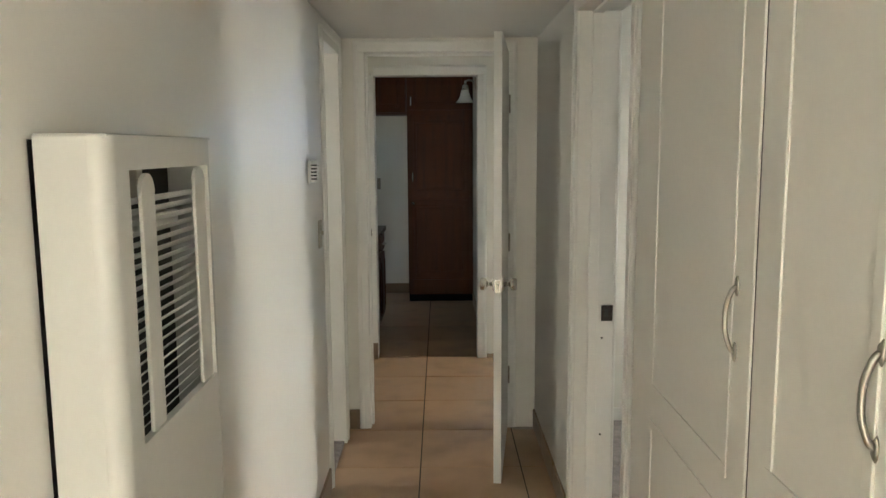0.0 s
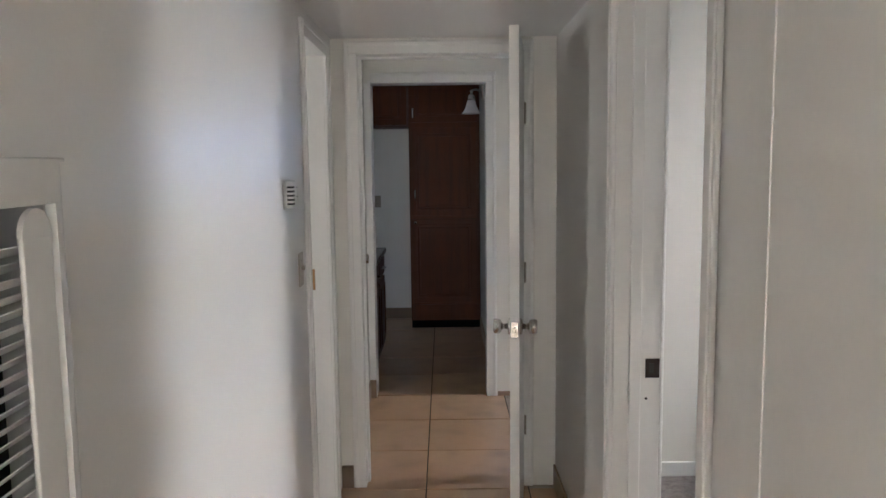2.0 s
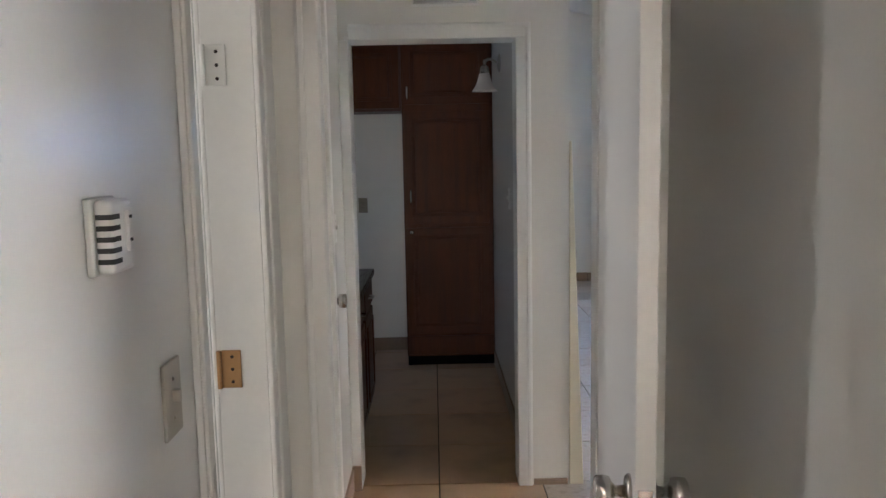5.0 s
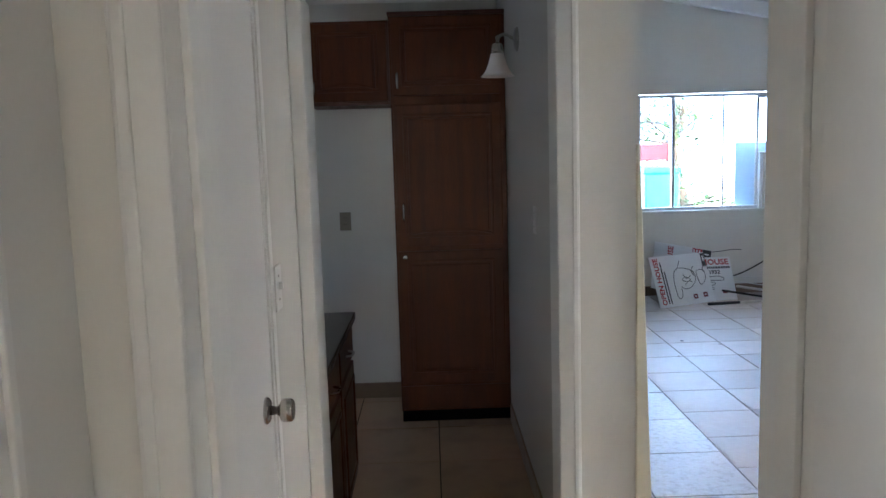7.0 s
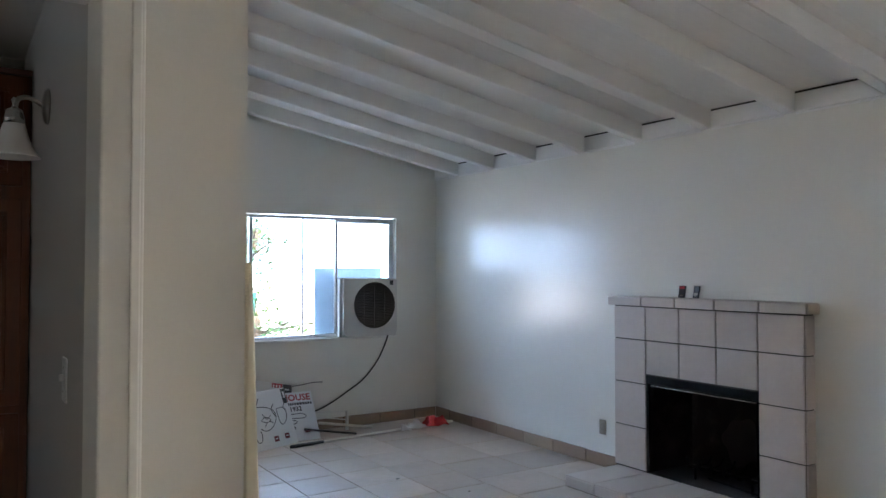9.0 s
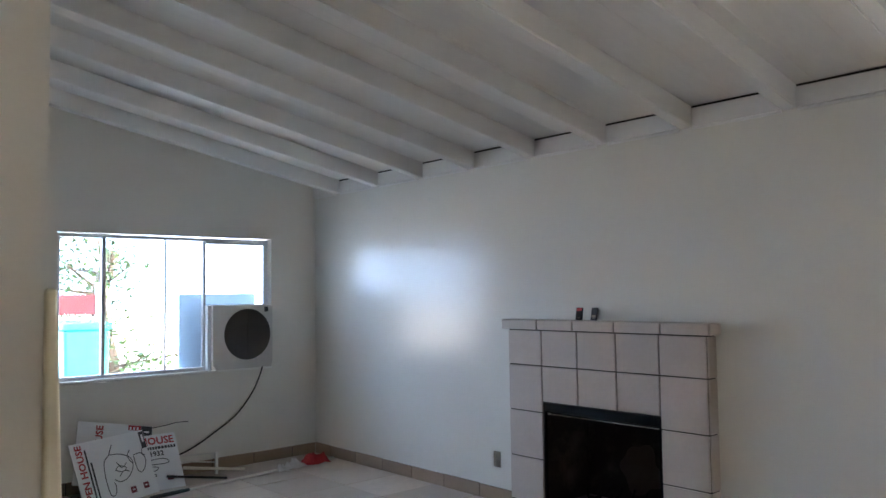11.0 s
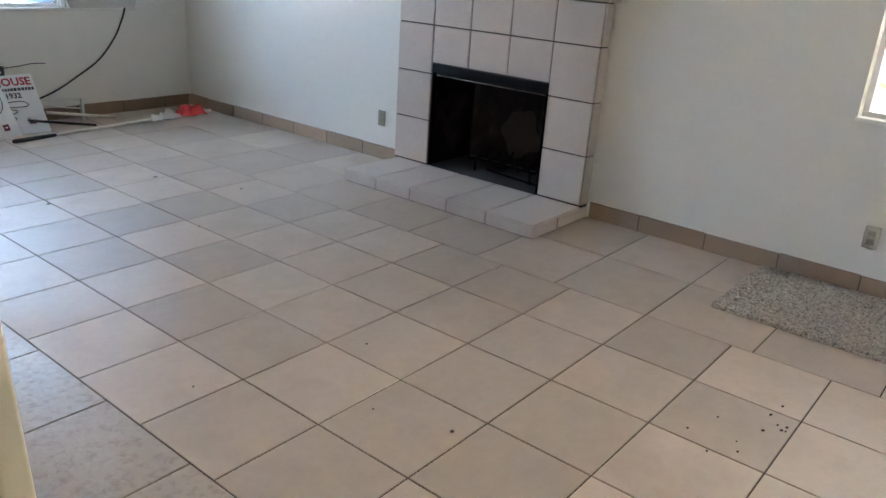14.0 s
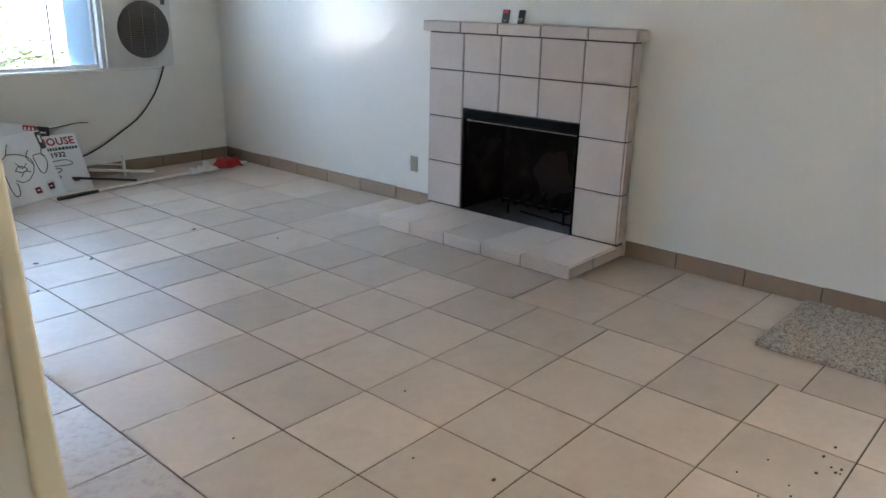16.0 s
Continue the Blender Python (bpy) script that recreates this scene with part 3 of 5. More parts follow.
# ---- outside ----
def ground_outside():
    bm = bmesh.new()
    bmesh.ops.create_grid(bm, x_segments=30, y_segments=30, size=60)
    for v in bm.verts:
        v.co.z = -0.32 + 0.05 * noise.noise(v.co * 0.25)
    return single("ground", bm, GROUND, "bare dry sunlit yard ground", "ground", "structure")


ground_outside()
# Glowing sheets added for the bright outdoors; the yard one is kept dimmer.
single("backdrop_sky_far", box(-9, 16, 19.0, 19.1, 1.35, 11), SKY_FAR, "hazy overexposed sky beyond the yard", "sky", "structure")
single("backdrop_yard_far", box(-9, 16, 19.0, 19.1, -0.4, 1.346), YARD_FAR, "glowing sheet standing in for the bright distance beyond the yard", "distance", "structure")
# Side sheet ends low, so that its added light comes in level.
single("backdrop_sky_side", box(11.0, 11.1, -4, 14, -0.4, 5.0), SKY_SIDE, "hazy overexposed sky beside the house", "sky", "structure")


def side_wall():
    """A pale neighbouring wall beside the house, with a capping course."""
    root = thing("garden_wall", (7.4, 5.0, -0.3), "pale stucco garden wall with a flat cap", "wall")
    part("wall_body", box(7.4, 7.55, 1.0, 9.0, -0.35, 1.32, 0.01), STUCCO, root)
    part("cap", box(7.36, 7.59, 0.98, 9.02, 1.32, 1.38, 0.012), STUCCO, root)


side_wall()


def leaf_blade(bm, base, along, up, length, width, droop=0.3, rows=8):
    along, up = Vector(along).normalized(), Vector(up).normalized()
    side = along.cross(up).normalized()
    last = None
    for k in range(rows + 1):
        t = k / rows
        c = Vector(base) + along * length * t + up * (length * 0.35 * t - length * droop * t * t)
        w = width * math.sin(math.pi * min(1, 0.08 + 0.92 * t)) ** 0.7 * 0.5
        ring = [bm.verts.new(c - side * w + up * w * 0.35), bm.verts.new(c), bm.verts.new(c + side * w + up * w * 0.35)]
        if last:
            for i in (0, 1):
                bm.faces.new((last[i], last[i + 1], ring[i + 1], ring[i]))
        last = ring
    return bm


def leafy_plant(x, y, z):
    root = thing("garden_plant", (x, y, z), "garden plant with broad yellow-green leaves", "plant")
    part("stem", tube([(x, y, z), (x + 0.02, y, z + 0.5), (x - 0.02, y + 0.03, z + 0.95)], 0.03, 8), LEAFY, root)
    rng = random.Random(5)
    for k in range(9):
        a = k * 2.4
        bm = leaf_blade(bmesh.new(), (x - 0.02, y + 0.03, z + 0.6 + 0.06 * k), (math.cos(a), math.sin(a), 0.8), (0, 0, 1), rng.uniform(0.5, 0.75), rng.uniform(0.16, 0.22), 0.5)
        part("leaf", bm, LEAFY, root, smooth=True)


leafy_plant(6.05, 5.08, -0.3)


def tree(x, y, z, h, seed):
    """A tapered trunk with limbs and a crown of small leaves in loose clumps."""
    rng = random.Random(seed)
    root = thing("tree", (x, y, z), "tree with sparse small green leaves", "tree")
    part("trunk", tube([(x, y, z), (x + 0.1, y, z + h * 0.35), (x - 0.05, y + 0.1, z + h * 0.7), (x + 0.1, y, z + h)], 0.11, 8), BARK, root, smooth=True)
    limbs, crown = bmesh.new(), bmesh.new()
    for k in range(16):
        a, hz = rng.uniform(0, 6.28), rng.uniform(0.3, 1.0) * h
        tip = Vector((x + math.cos(a) * rng.uniform(0.7, 1.6), y + math.sin(a) * rng.uniform(0.7, 1.6), z + hz + rng.uniform(0.1, 0.7)))
        rod((x, y, z + hz), tip, 0.03, 0.008, 6, limbs)
        for c in range(3):
            mid = Vector((x, y, z + hz)).lerp(tip, rng.uniform(0.5, 1.1))
            for leaf in range(34):
                p = mid + Vector((rng.gauss(0, 0.16), rng.gauss(0, 0.16), rng.gauss(0, 0.13)))
                d = Vector((rng.uniform(-1, 1), rng.uniform(-1, 1), rng.uniform(-0.8, 0.3))).normalized()
                s = d.orthogonal().normalized() * rng.uniform(0.018, 0.03)
                ln = rng.uniform(0.06, 0.11)
                vs = [crown.verts.new(q) for q in (p, p + d * ln * 0.5 + s, p + d * ln, p + d * ln * 0.5 - s)]
                crown.faces.new(vs)
    part("limbs", limbs, BARK, root)
    part("crown", crown, LEAF, root)


tree(4.15, 15.2, -0.3, 2.5, 3)
tree(3.2, 16.4, -0.3, 3.2, 8)


def yard_bin(x, y):
    root = thing("yard_bin", (x, y, -0.3), "turquoise plastic yard bin with a lid", "bin")
    body = box(x - 0.25, x + 0.25, y - 0.28, y + 0.28, -0.28, 1.2, 0.03)
    for v in body.verts:
        k = 0.86 + 0.14 * (v.co.z + 0.28) / 1.48
        v.co.x, v.co.y = x + (v.co.x - x) * k, y + (v.co.y - y) * k
    part("body", body, TEAL, root)
    part("lid", box(x - 0.27, x + 0.27, y - 0.32, y + 0.31, 1.2, 1.28, 0.025), TEAL, root)
    for dx in (-0.2, 0.2):
        part("wheel", rod((x + dx - 0.03, y + 0.3, -0.2), (x + dx + 0.03, y + 0.3, -0.2), 0.1, seg=16), RUBBER, root)


yard_bin(3.42, 13.8)


def yard_board(x, y):
    root = thing("yard_sign", (x, y, -0.3), "dark red hanging board on white posts", "sign")
    for dx in (-0.27, 0.27):
        part("post", box(x + dx - 0.03, x + dx + 0.03, y - 0.03, y + 0.03, -0.35, 1.75, 0.004), VINYL, root)
    part("board", box(x - 0.24, x + 0.24, y - 0.012, y + 0.012, 1.36, 1.60, 0.003), DKRED, root)
    part("rail", box(x - 0.24, x + 0.24, y - 0.02, y + 0.02, 1.29, 1.33, 0.003), VINYL, root)


yard_board(3.50, 14.3)


def insulation_panel():
    """The pale blue sheet that stands outside behind the air conditioner."""
    root = thing("insulation_panel", (3.9, FY + 0.22, 0.86), "pale blue foam sheet standing behind the window", "panel")
    part("sheet", box(3.48, 4.24, FY + 0.20, FY + 0.225, 0.86, 1.585, 0.01), PANEL, root)
    part("ledge", box(3.5, 4.3, FY + 0.152, FY + 0.26, 0.82, 0.86, 0.004), STUCCO, root)


insulation_panel()

# ---- hall ----
def knob_set(parent, m, side):
    """A turned door knob with its rose; the local z of m points away from the door."""
    part("rose", lathe([(0.0315, 0.0), (0.0315, 0.004), (0.026, 0.009), (0.014, 0.011)], m), STEEL, parent, smooth=True)
    part("knob", lathe([(0.011, 0.010), (0.010, 0.026), (0.016, 0.032), (0.0255, 0.037), (0.0275, 0.046), (0.0265, 0.060), (0.022, 0.064), (0.019, 0.0635), (0.018, 0.062)], m), STEEL, parent, "brushed steel knob", smooth=True)


def hall_door():
    hx, hy = 0.680, 3.802
    dx, dy = -0.092, -0.722
    m = pose(hx, hy, 0, 0, 0, math.degrees(math.atan2(dy, dx)))
    root = thing("hall_door", m, "plain white painted door standing open on three hinges", "door")
    w = 0.742
    part("leaf", box(0.004, w, -0.0175, 0.0175, 0.012, 2.0, 0.002), DOORP, root, local=True)
    for s in (1, -1):
        knob_set(root, m @ pose(w - 0.062, s * 0.0175, 0.915, -90 * s, 0, 0), s)
    lp = part("latch_plate", box(w - 0.001, w + 0.0015, -0.0125, 0.0125, 0.886, 0.944, 0.0005), STEEL, root, "steel latch plate", local=True)
    part("latch", box(w + 0.0005, w + 0.010, -0.006, 0.006, 0.905, 0.925, 0.003), STEEL, lp, local=True)
    for hz in (0.30, 1.02, 1.74):
        hg = part("hinge", box(-0.002, 0.0035, -0.014, 0.0165, hz - 0.045, hz + 0.045, 0.0008), STEEL, root, "worn steel hinge", local=True)
        part("knuckle", rod((-0.002, 0.022, hz - 0.047), (-0.002, 0.022, hz + 0.047), 0.0065), STEEL, hg, local=True)


hall_door()


def closed_door():
    root = thing("closed_door", (XL - 0.03, 4.405, 0), "plain white painted closed door with a steel knob", "door")
    part("leaf", box(XL - 0.040, XL - 0.003, 4.033, 4.777, 0.01, 2.017, 0.002), DOORP, root)
    knob_set(root, pose(XL - 0.003, 4.70, 0.98, 0, 90, 0), 1)
    for hz in (0.3, 1.05, 1.78):
        part("hinge", rod((XL - 0.001, 4.03, hz - 0.045), (XL - 0.001, 4.03, hz + 0.045), 0.006), TRIM, root)


closed_door()


def side_room_door():
    """The leaf of the carpeted side room, swung into that room against its wall."""
    m = pose(LEFT_OUT - 0.024, 3.630, 0, 0, 0, 172)
    root = thing("side_room_door", m, "plain white painted door swung open into a side room", "door")
    part("leaf", box(0.004, 0.465, -0.035, 0.0, 0.016, 1.965, 0.002), DOORP, root, local=True)
    for s in (1, -1):
        knob_set(root, m @ pose(0.405, 0.0 if s > 0 else -0.035, 0.93, -90 * s, 0, 0), s)


side_room_door()


def wall_furnace():
    y0, y1, xf, z0, z1 = 0.708, 1.142, -0.067, 0.06, 1.532
    g0, g1, gz0, gz1 = 0.772, 1.110, 1.116, 1.488
    root = thing("wall_furnace", (XL, (y0 + y1) / 2, 0), "cream enamelled gas wall furnace with a louvred grille", "heater")
    # casing: back strip, sides and front with an opening for the grille
    front = slab_with_holes("x", xf - 0.012, xf, y0 + 0.024, y1 - 0.024, z0, z1, [(g0, g1, gz0, gz1)])
    part("front_panel", front, FURN, root)
    for a, b in ((y0, y0 + 0.0125), (y1 - 0.0125, y1)):
        part("side_panel", box(XL + 0.008, xf - 0.0235, a, b, z0, z1, 0.001), FURN, root)
    for a, s in ((y0 + 0.024, -1), (y1 - 0.024, 1)):
        bm = bmesh.new()
        ring = []
        for z in (z0, z1):
            ring.append([bm.verts.new((xf - 0.024 + 0.024 * math.cos(t), a + s * 0.024 * math.sin(t), z)) for t in [math.pi / 2 * k / 10 for k in range(11)]])
        for k in range(10):
            bm.faces.new((ring[0][k], ring[0][k + 1], ring[1][k + 1], ring[1][k]))
        part("rounded_edge", bm, FURN, root, smooth=True)
    part("top_panel", box(XL + 0.006, xf - 0.001, y0 + 0.004, y1 - 0.004, z1 - 0.002, z1 + 0.003, 0.002), FURN, root)
    part("bottom_panel", box(XL + 0.006, xf - 0.001, y0 + 0.002, y1 - 0.002, z0 - 0.004, z0 + 0.002), FURN, root)
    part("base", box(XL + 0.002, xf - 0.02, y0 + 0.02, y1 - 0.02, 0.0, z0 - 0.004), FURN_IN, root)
    # Black filler paints the shade between casing and wall.
    part("back_gap", box(XL - 0.001, XL + 0.008, y0 + 0.004, y1 - 0.004, z0, z1 - 0.004), BLACKM, root, "black strip painting the shade of the gap against the wall")
    # Dark sheet and block that paint the shade seen through the grille.
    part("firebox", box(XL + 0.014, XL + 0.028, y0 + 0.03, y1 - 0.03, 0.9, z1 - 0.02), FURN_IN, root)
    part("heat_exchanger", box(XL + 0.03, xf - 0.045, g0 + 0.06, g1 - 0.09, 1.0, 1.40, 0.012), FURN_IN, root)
    part("bracket", box(xf - 0.05, xf - 0.03, g0 + 0.10, g0 + 0.125, 1.44, 1.49, 0.003), BEIGE, root)
    part("bracket", box(xf - 0.055, xf - 0.03, g0 + 0.09, g1 - 0.07, 1.395, 1.418, 0.003), FURN, root)
    n = 22
    for k in range(n):
        z = gz0 + 0.006 + (gz1 - 0.05 - gz0) * k / (n - 1)
        bm = box(-0.0075, 0.0075, g0 + 0.003, g1 - 0.003, -0.0009, 0.0009, 0.0004, 1)
        bm.transform(pose(xf - 0.020, 0, z, 0, -42, 0))
        part("louvre", bm, FURN, root)
    for a, b in ((g0 + 0.048, g0 + 0.098), (g1 - 0.060, g1 - 0.004)):
        bm = box(xf - 0.010, xf - 0.004, a, b, gz0 - 0.002, gz1 - 0.03, 0.002)
        rod((xf - 0.010, (a + b) / 2, gz1 - 0.031), (xf - 0.0042, (a + b) / 2, gz1 - 0.031), (b - a) / 2, seg=24, bm=bm)
        part("upright_bar", bm, FURN, root)


wall_furnace()


def pull(parent, x, y, z0, z1):
    """A bowed cabinet pull with leaf-shaped feet, standing out towards -x."""
    m = (z0 + z1) / 2
    ob = part("pull", tube([(x - 0.003, y, z0 + 0.018), (x - 0.010, y, z0 + 0.026), (x - 0.0165, y + 0.003, m - 0.022), (x - 0.0175, y + 0.004, m), (x - 0.0165, y + 0.003, m + 0.022), (x - 0.010, y, z1 - 0.026), (x - 0.003, y, z1 - 0.018)], 0.0044, 10), BRONZE, parent, "pewter bow-shaped pull", smooth=True)
    for a, b in ((z0, z0 + 0.034), (z1 - 0.034, z1)):
        bm = bmesh.new()
        bmesh.ops.create_uvsphere(bm, u_segments=12, v_segments=8, radius=1, matrix=Matrix.Translation((x - 0.001, y, (a + b) / 2)) @ Matrix.Diagonal((0.004, 0.007, 0.017, 1)))
        part("foot", bm, BRONZE, ob, smooth=True)


def linen_cabinet():
    root = thing("linen_cabinet", (XR, 0.9, 0), "built-in cream painted linen cabinet with panelled doors", "cabinet")
    xf = XR - 0.006
    part("face_frame", moulding(bmesh.new(), (0.03, 1.705, 0.02, 2.09), XR + 0.002, "x-", 0.010, 0.05), CABP, root)
    for y0, y1, hy in ((0.932, 1.645, 0.992), (0.505, 0.923, 0.582), (0.075, 0.497, 0.43)):
        d = part("cabinet_door", box(xf - 0.020, xf + 0.005, y0, y1, 0.065, 2.045, 0.004, 3), CABP, root)
        inset = 0.165 if y1 > 1 else 0.07
        for z0, z1 in ((0.955 if y1 > 1 else 1.02, 1.965), (0.14, 0.893)):
            part("panel_moulding", moulding(bmesh.new(), (y0 + 0.075, y1 - inset, z0, z1), xf - 0.0195, "x-", 0.0030 if y1 > 1 else 0.0045, 0.022), CABP, d)
        pull(d, xf - 0.020, hy, 1.162, 1.306)
    # Dark strips nearly fill the door joints and paint their shade.
    for y in (0.9275, 0.501):
        part("door_gap", box(XR - 0.0228, XR - 0.009, y - 0.0043, y + 0.0043, 0.07, 2.04), SLOT, root, "dark strip painting the shade between two doors")
    part("toe_board", box(XR - 0.003, XR + 0.02, 0.04, 1.70, 0.0, 0.06, 0.002), CABP, root)


linen_cabinet()


def thermostat():
    y, z = 2.735, 1.43
    root = thing("thermostat", (XL, y, z - 0.045), "small white plastic wall thermostat with vent slots", "thermostat")
    part("base", box(XL, XL + 0.010, y - 0.036, y + 0.036, z - 0.046, z + 0.046, 0.003), WPLAST, root)
    c = part("cover", box(XL + 0.009, XL + 0.030, y - 0.030, y + 0.034, z - 0.043, z + 0.043, 0.006, 3), WPLAST, root)
    for k in range(5):
        part("slot", box(XL + 0.012, XL + 0.0305, y - 0.0305, y - 0.006, z + 0.024 - 0.013 * k - 0.003, z + 0.024 - 0.013 * k + 0.003), SLOT, c)
    part("dial", box(XL + 0.024, XL + 0.034, y + 0.010, y + 0.022, z - 0.02, z + 0.03, 0.002), WPLAST, c)
    for dz in (0.02, -0.008):
        part("mark", box(XL + 0.0335, XL + 0.0345, y + 0.012, y + 0.020, z + dz, z + dz + 0.004), SLOT, c)


thermostat()


def wall_plate(name, at, axis, s, u, z, mat, label, kind, w=0.07, h=0.115):
    """A cover plate on a wall: kind 'toggle' or 'outlet'."""
    def b(u0, u1, d0, d1, z0, z1, bev=0.002):
        lo, hi = sorted((at + s * d0, at + s * d1))
        return box(lo, hi, u0, u1, z0, z1, bev) if axis == "x" else box(u0, u1, lo, hi, z0, z1, bev)

    loc = (at, u, z - h / 2) if axis == "x" else (u, at, z - h / 2)
    root = thing(name, loc, label, "outlet" if kind == "outlet" else "switch")
    part("plate", b(u - w / 2, u + w / 2, 0, 0.006, z - h / 2, z + h / 2), mat, root)
    if kind == "toggle":
        part("toggle", b(u - 0.005, u + 0.005, 0.005, 0.017, z - 0.004, z + 0.014), mat, root)
        for dz in (-0.03, 0.03):
            part("screw", b(u - 0.003, u + 0.003, 0.0055, 0.0072, z + dz - 0.003, z + dz + 0.003, 0.0008), STEEL, root)
    else:
        for dz in (-0.02, 0.02):
            r = part("receptacle", b(u - 0.016, u + 0.016, 0.005, 0.0085, z + dz - 0.014, z + dz + 0.014, 0.003), BEIGE_D, root)
            for du in (-0.006, 0.006):
                part("slot", b(u + du - 0.0012, u + du + 0.0012, 0.008, 0.0092, z + dz - 0.002, z + dz + 0.007, 0), SLOT, r)


wall_plate("light_switch", XL, "x", 1, 2.94, 1.165, BEIGE, "almond plastic light switch on the hall wall", "toggle")
wall_plate("light_switch", XL, "x", 1, 4.882, 1.24, WPLAST, "white plastic light switch beside a closed door", "toggle")
wall_plate("light_switch", KX, "x", -1, 6.16, 1.275, WPLAST, "white plastic light switch on the kitchen wall", "toggle")
wall_plate("wall_outlet", KBACK, "y", -1, -0.315, 1.155, BEIGE_D, "almond plastic outlet on the kitchen wall", "outlet")
wall_plate("wall_outlet", FX, "x", -1, 8.435, 0.31, BEIGE_D, "greyish plastic outlet beside the fireplace", "outlet")
wall_plate("wall_outlet", FX, "x", -1, 5.055, 0.305, BEIGE, "almond plastic outlet under the side window", "outlet")
wall_plate("wall_outlet", BEDY, "y", -1, 1.78, 0.31, WPLAST, "white plastic outlet on the bedroom wall", "outlet")


def wall_vent():
    x0, x1, z0, z1 = 0.155, 0.448, 2.158, 2.222
    root = thing("wall_vent", ((x0 + x1) / 2, KA, z0), "white metal air vent above the kitchen doorway", "vent")
    part("backing", box(x0 + 0.01, x1 - 0.01, KA - 0.002, KA, z0 + 0.008, z1 - 0.008), SLOT, root)
    part("frame", moulding(bmesh.new(), (x0, x1, z0, z1), KA, "y-", 0.012, 0.014), TRIM, root)
    for k in range(5):
        bm = box(x0 + 0.014, x1 - 0.014, -0.006, 0.006, -0.0008, 0.0008)
        bm.transform(pose(0, KA - 0.007, z0 + 0.018 + 0.0072 * k, 35, 0, 0))
        part("slat", bm, TRIM, root)


wall_vent()


def corner_guard():
    """A strip of wood that covers the outer corner of the partition up to shoulder height."""
    root = thing("corner_guard", (PX, KA, 0), "cream painted wooden corner strip with a rounded edge", "corner guard")
    bm = box(PX - 0.002, PX + 0.009, KA - 0.010, KA + 0.05, 0.0, 1.575, 0.0045, 4)
    for v in bm.verts:
        if v.co.x > PX + 0.003:
            v.co.x += 0.055 * max(0.0, 1 - v.co.z / 1.575) ** 1.3
    part("strip", bm, surface("cream_trim_paint", (0.76, 0.70, 0.53), 0.35, var=0.05, bump=0.1), root)


corner_guard()


def bedroom_baseboard():
    single("baseboard_bedroom", box(BX, 4.1, BEDY - 0.014, BEDY, 0.013, 0.085, 0.004), TRIM, "white painted baseboard", "baseboard", "structure")


bedroom_baseboard()


# ---- kitchen ----
def panel_door(parent, y, x0, x1, z0, z1, arch=False, handle=None, knob=None):
    """A framed cherry cabinet door on the plane y, facing -y."""
    d = part("cabinet_door", box(x0, x1, y - 0.018, y + 0.001, z0, z1, 0.004, 3), CHERRY, parent)
    part("panel_moulding", moulding(bmesh.new(), (x0 + 0.05, x1 - 0.05, z0 + 0.05, z1 - 0.05), y - 0.0175, "y-", 0.009, 0.016), CHERRY, d)
    bm = box(x0 + 0.078, x1 - 0.078, y - 0.028, y - 0.017, z0 + 0.078, z1 - 0.078, 0.009, 3)
    part("raised_panel", bm, CHERRY, d)
    if arch:
        w = (x1 - x0) - 0.13
        pts = [(x0 + 0.065 + w * k / 8, y - 0.024, z0 + 0.066 + 0.030 * math.sin(math.pi * k / 8)) for k in range(9)]
        part("arch_moulding", tube(pts, 0.006, 8, 3), CHERRY, d)
    if handle:
        hx, ha, hb = handle
        part("pull", tube([(hx, y - 0.019, ha), (hx, y - 0.042, ha + 0.015), (hx, y - 0.046, (ha + hb) / 2), (hx, y - 0.042, hb - 0.015), (hx, y - 0.019, hb)], 0.005, 8), STEEL, d, "brushed steel pull", smooth=True)
    if knob:
        part("knob", lathe([(0.006, 0), (0.005, 0.012), (0.013, 0.018), (0.013, 0.024), (0.008, 0.027)], pose(knob[0], y - 0.018, knob[1], 90, 0, 0), 16), STEEL, d, smooth=True)


def pantry():
    x0, x1, y, top = 0.022, KX - 0.004, 7.302, 2.335
    root = thing("pantry_cabinet", ((x0 + x1) / 2, 7.5, 0), "tall dark cherry pantry cabinet with arched panel doors", "cabinet")
    part("body", box(x0, x1, y, KBACK - 0.002, 0.075, top, 0.003), CHERRY, root)
    part("toe_kick", box(x0 + 0.004, x1, y + 0.03, KBACK - 0.01, 0.0, 0.075), BLACKM, root, "black toe kick")
    part("bottom_rail", box(x0 + 0.004, x1 - 0.004, y - 0.014, y + 0.001, 0.09, 0.225, 0.004), CHERRY, root)
    part("crown_strip", box(x0 - 0.004, x1, y - 0.022, y + 0.001, top - 0.02, top + 0.004, 0.004), CHERRY_D, root)
    panel_door(root, y, x0 + 0.012, x1 - 0.03, 1.885, top - 0.025, True, (0.062, 1.93, 2.005))
    panel_door(root, y, x0 + 0.012, x1 - 0.03, 1.045, 1.835, True, (0.074, 1.19, 1.29))
    panel_door(root, y, x0 + 0.012, x1 - 0.03, 0.245, 1.015, False, None, (0.075, 0.985))


pantry()


def upper_cabinet():
    y = 7.385
    root = thing("upper_cabinet", (-0.21, 7.6, 1.85), "dark cherry upper cabinet hung over an empty refrigerator bay", "cabinet")
    part("body", box(-0.46, 0.019, y, KBACK - 0.002, 1.852, 2.312, 0.003), CHERRY, root)
    panel_door(root, y, -0.447, 0.003, 1.868, 2.298, True, (-0.405, 1.905, 1.985))
    part("light_rail", box(-0.458, 0.017, y - 0.006, y + 0.018, 1.846, 1.866, 0.003), CHERRY_D, root)
    part("side_filler", box(0.006, 0.0185, y - 0.016, y + 0.001, 1.86, 2.31, 0.002), CHERRY_D, root)


upper_cabinet()


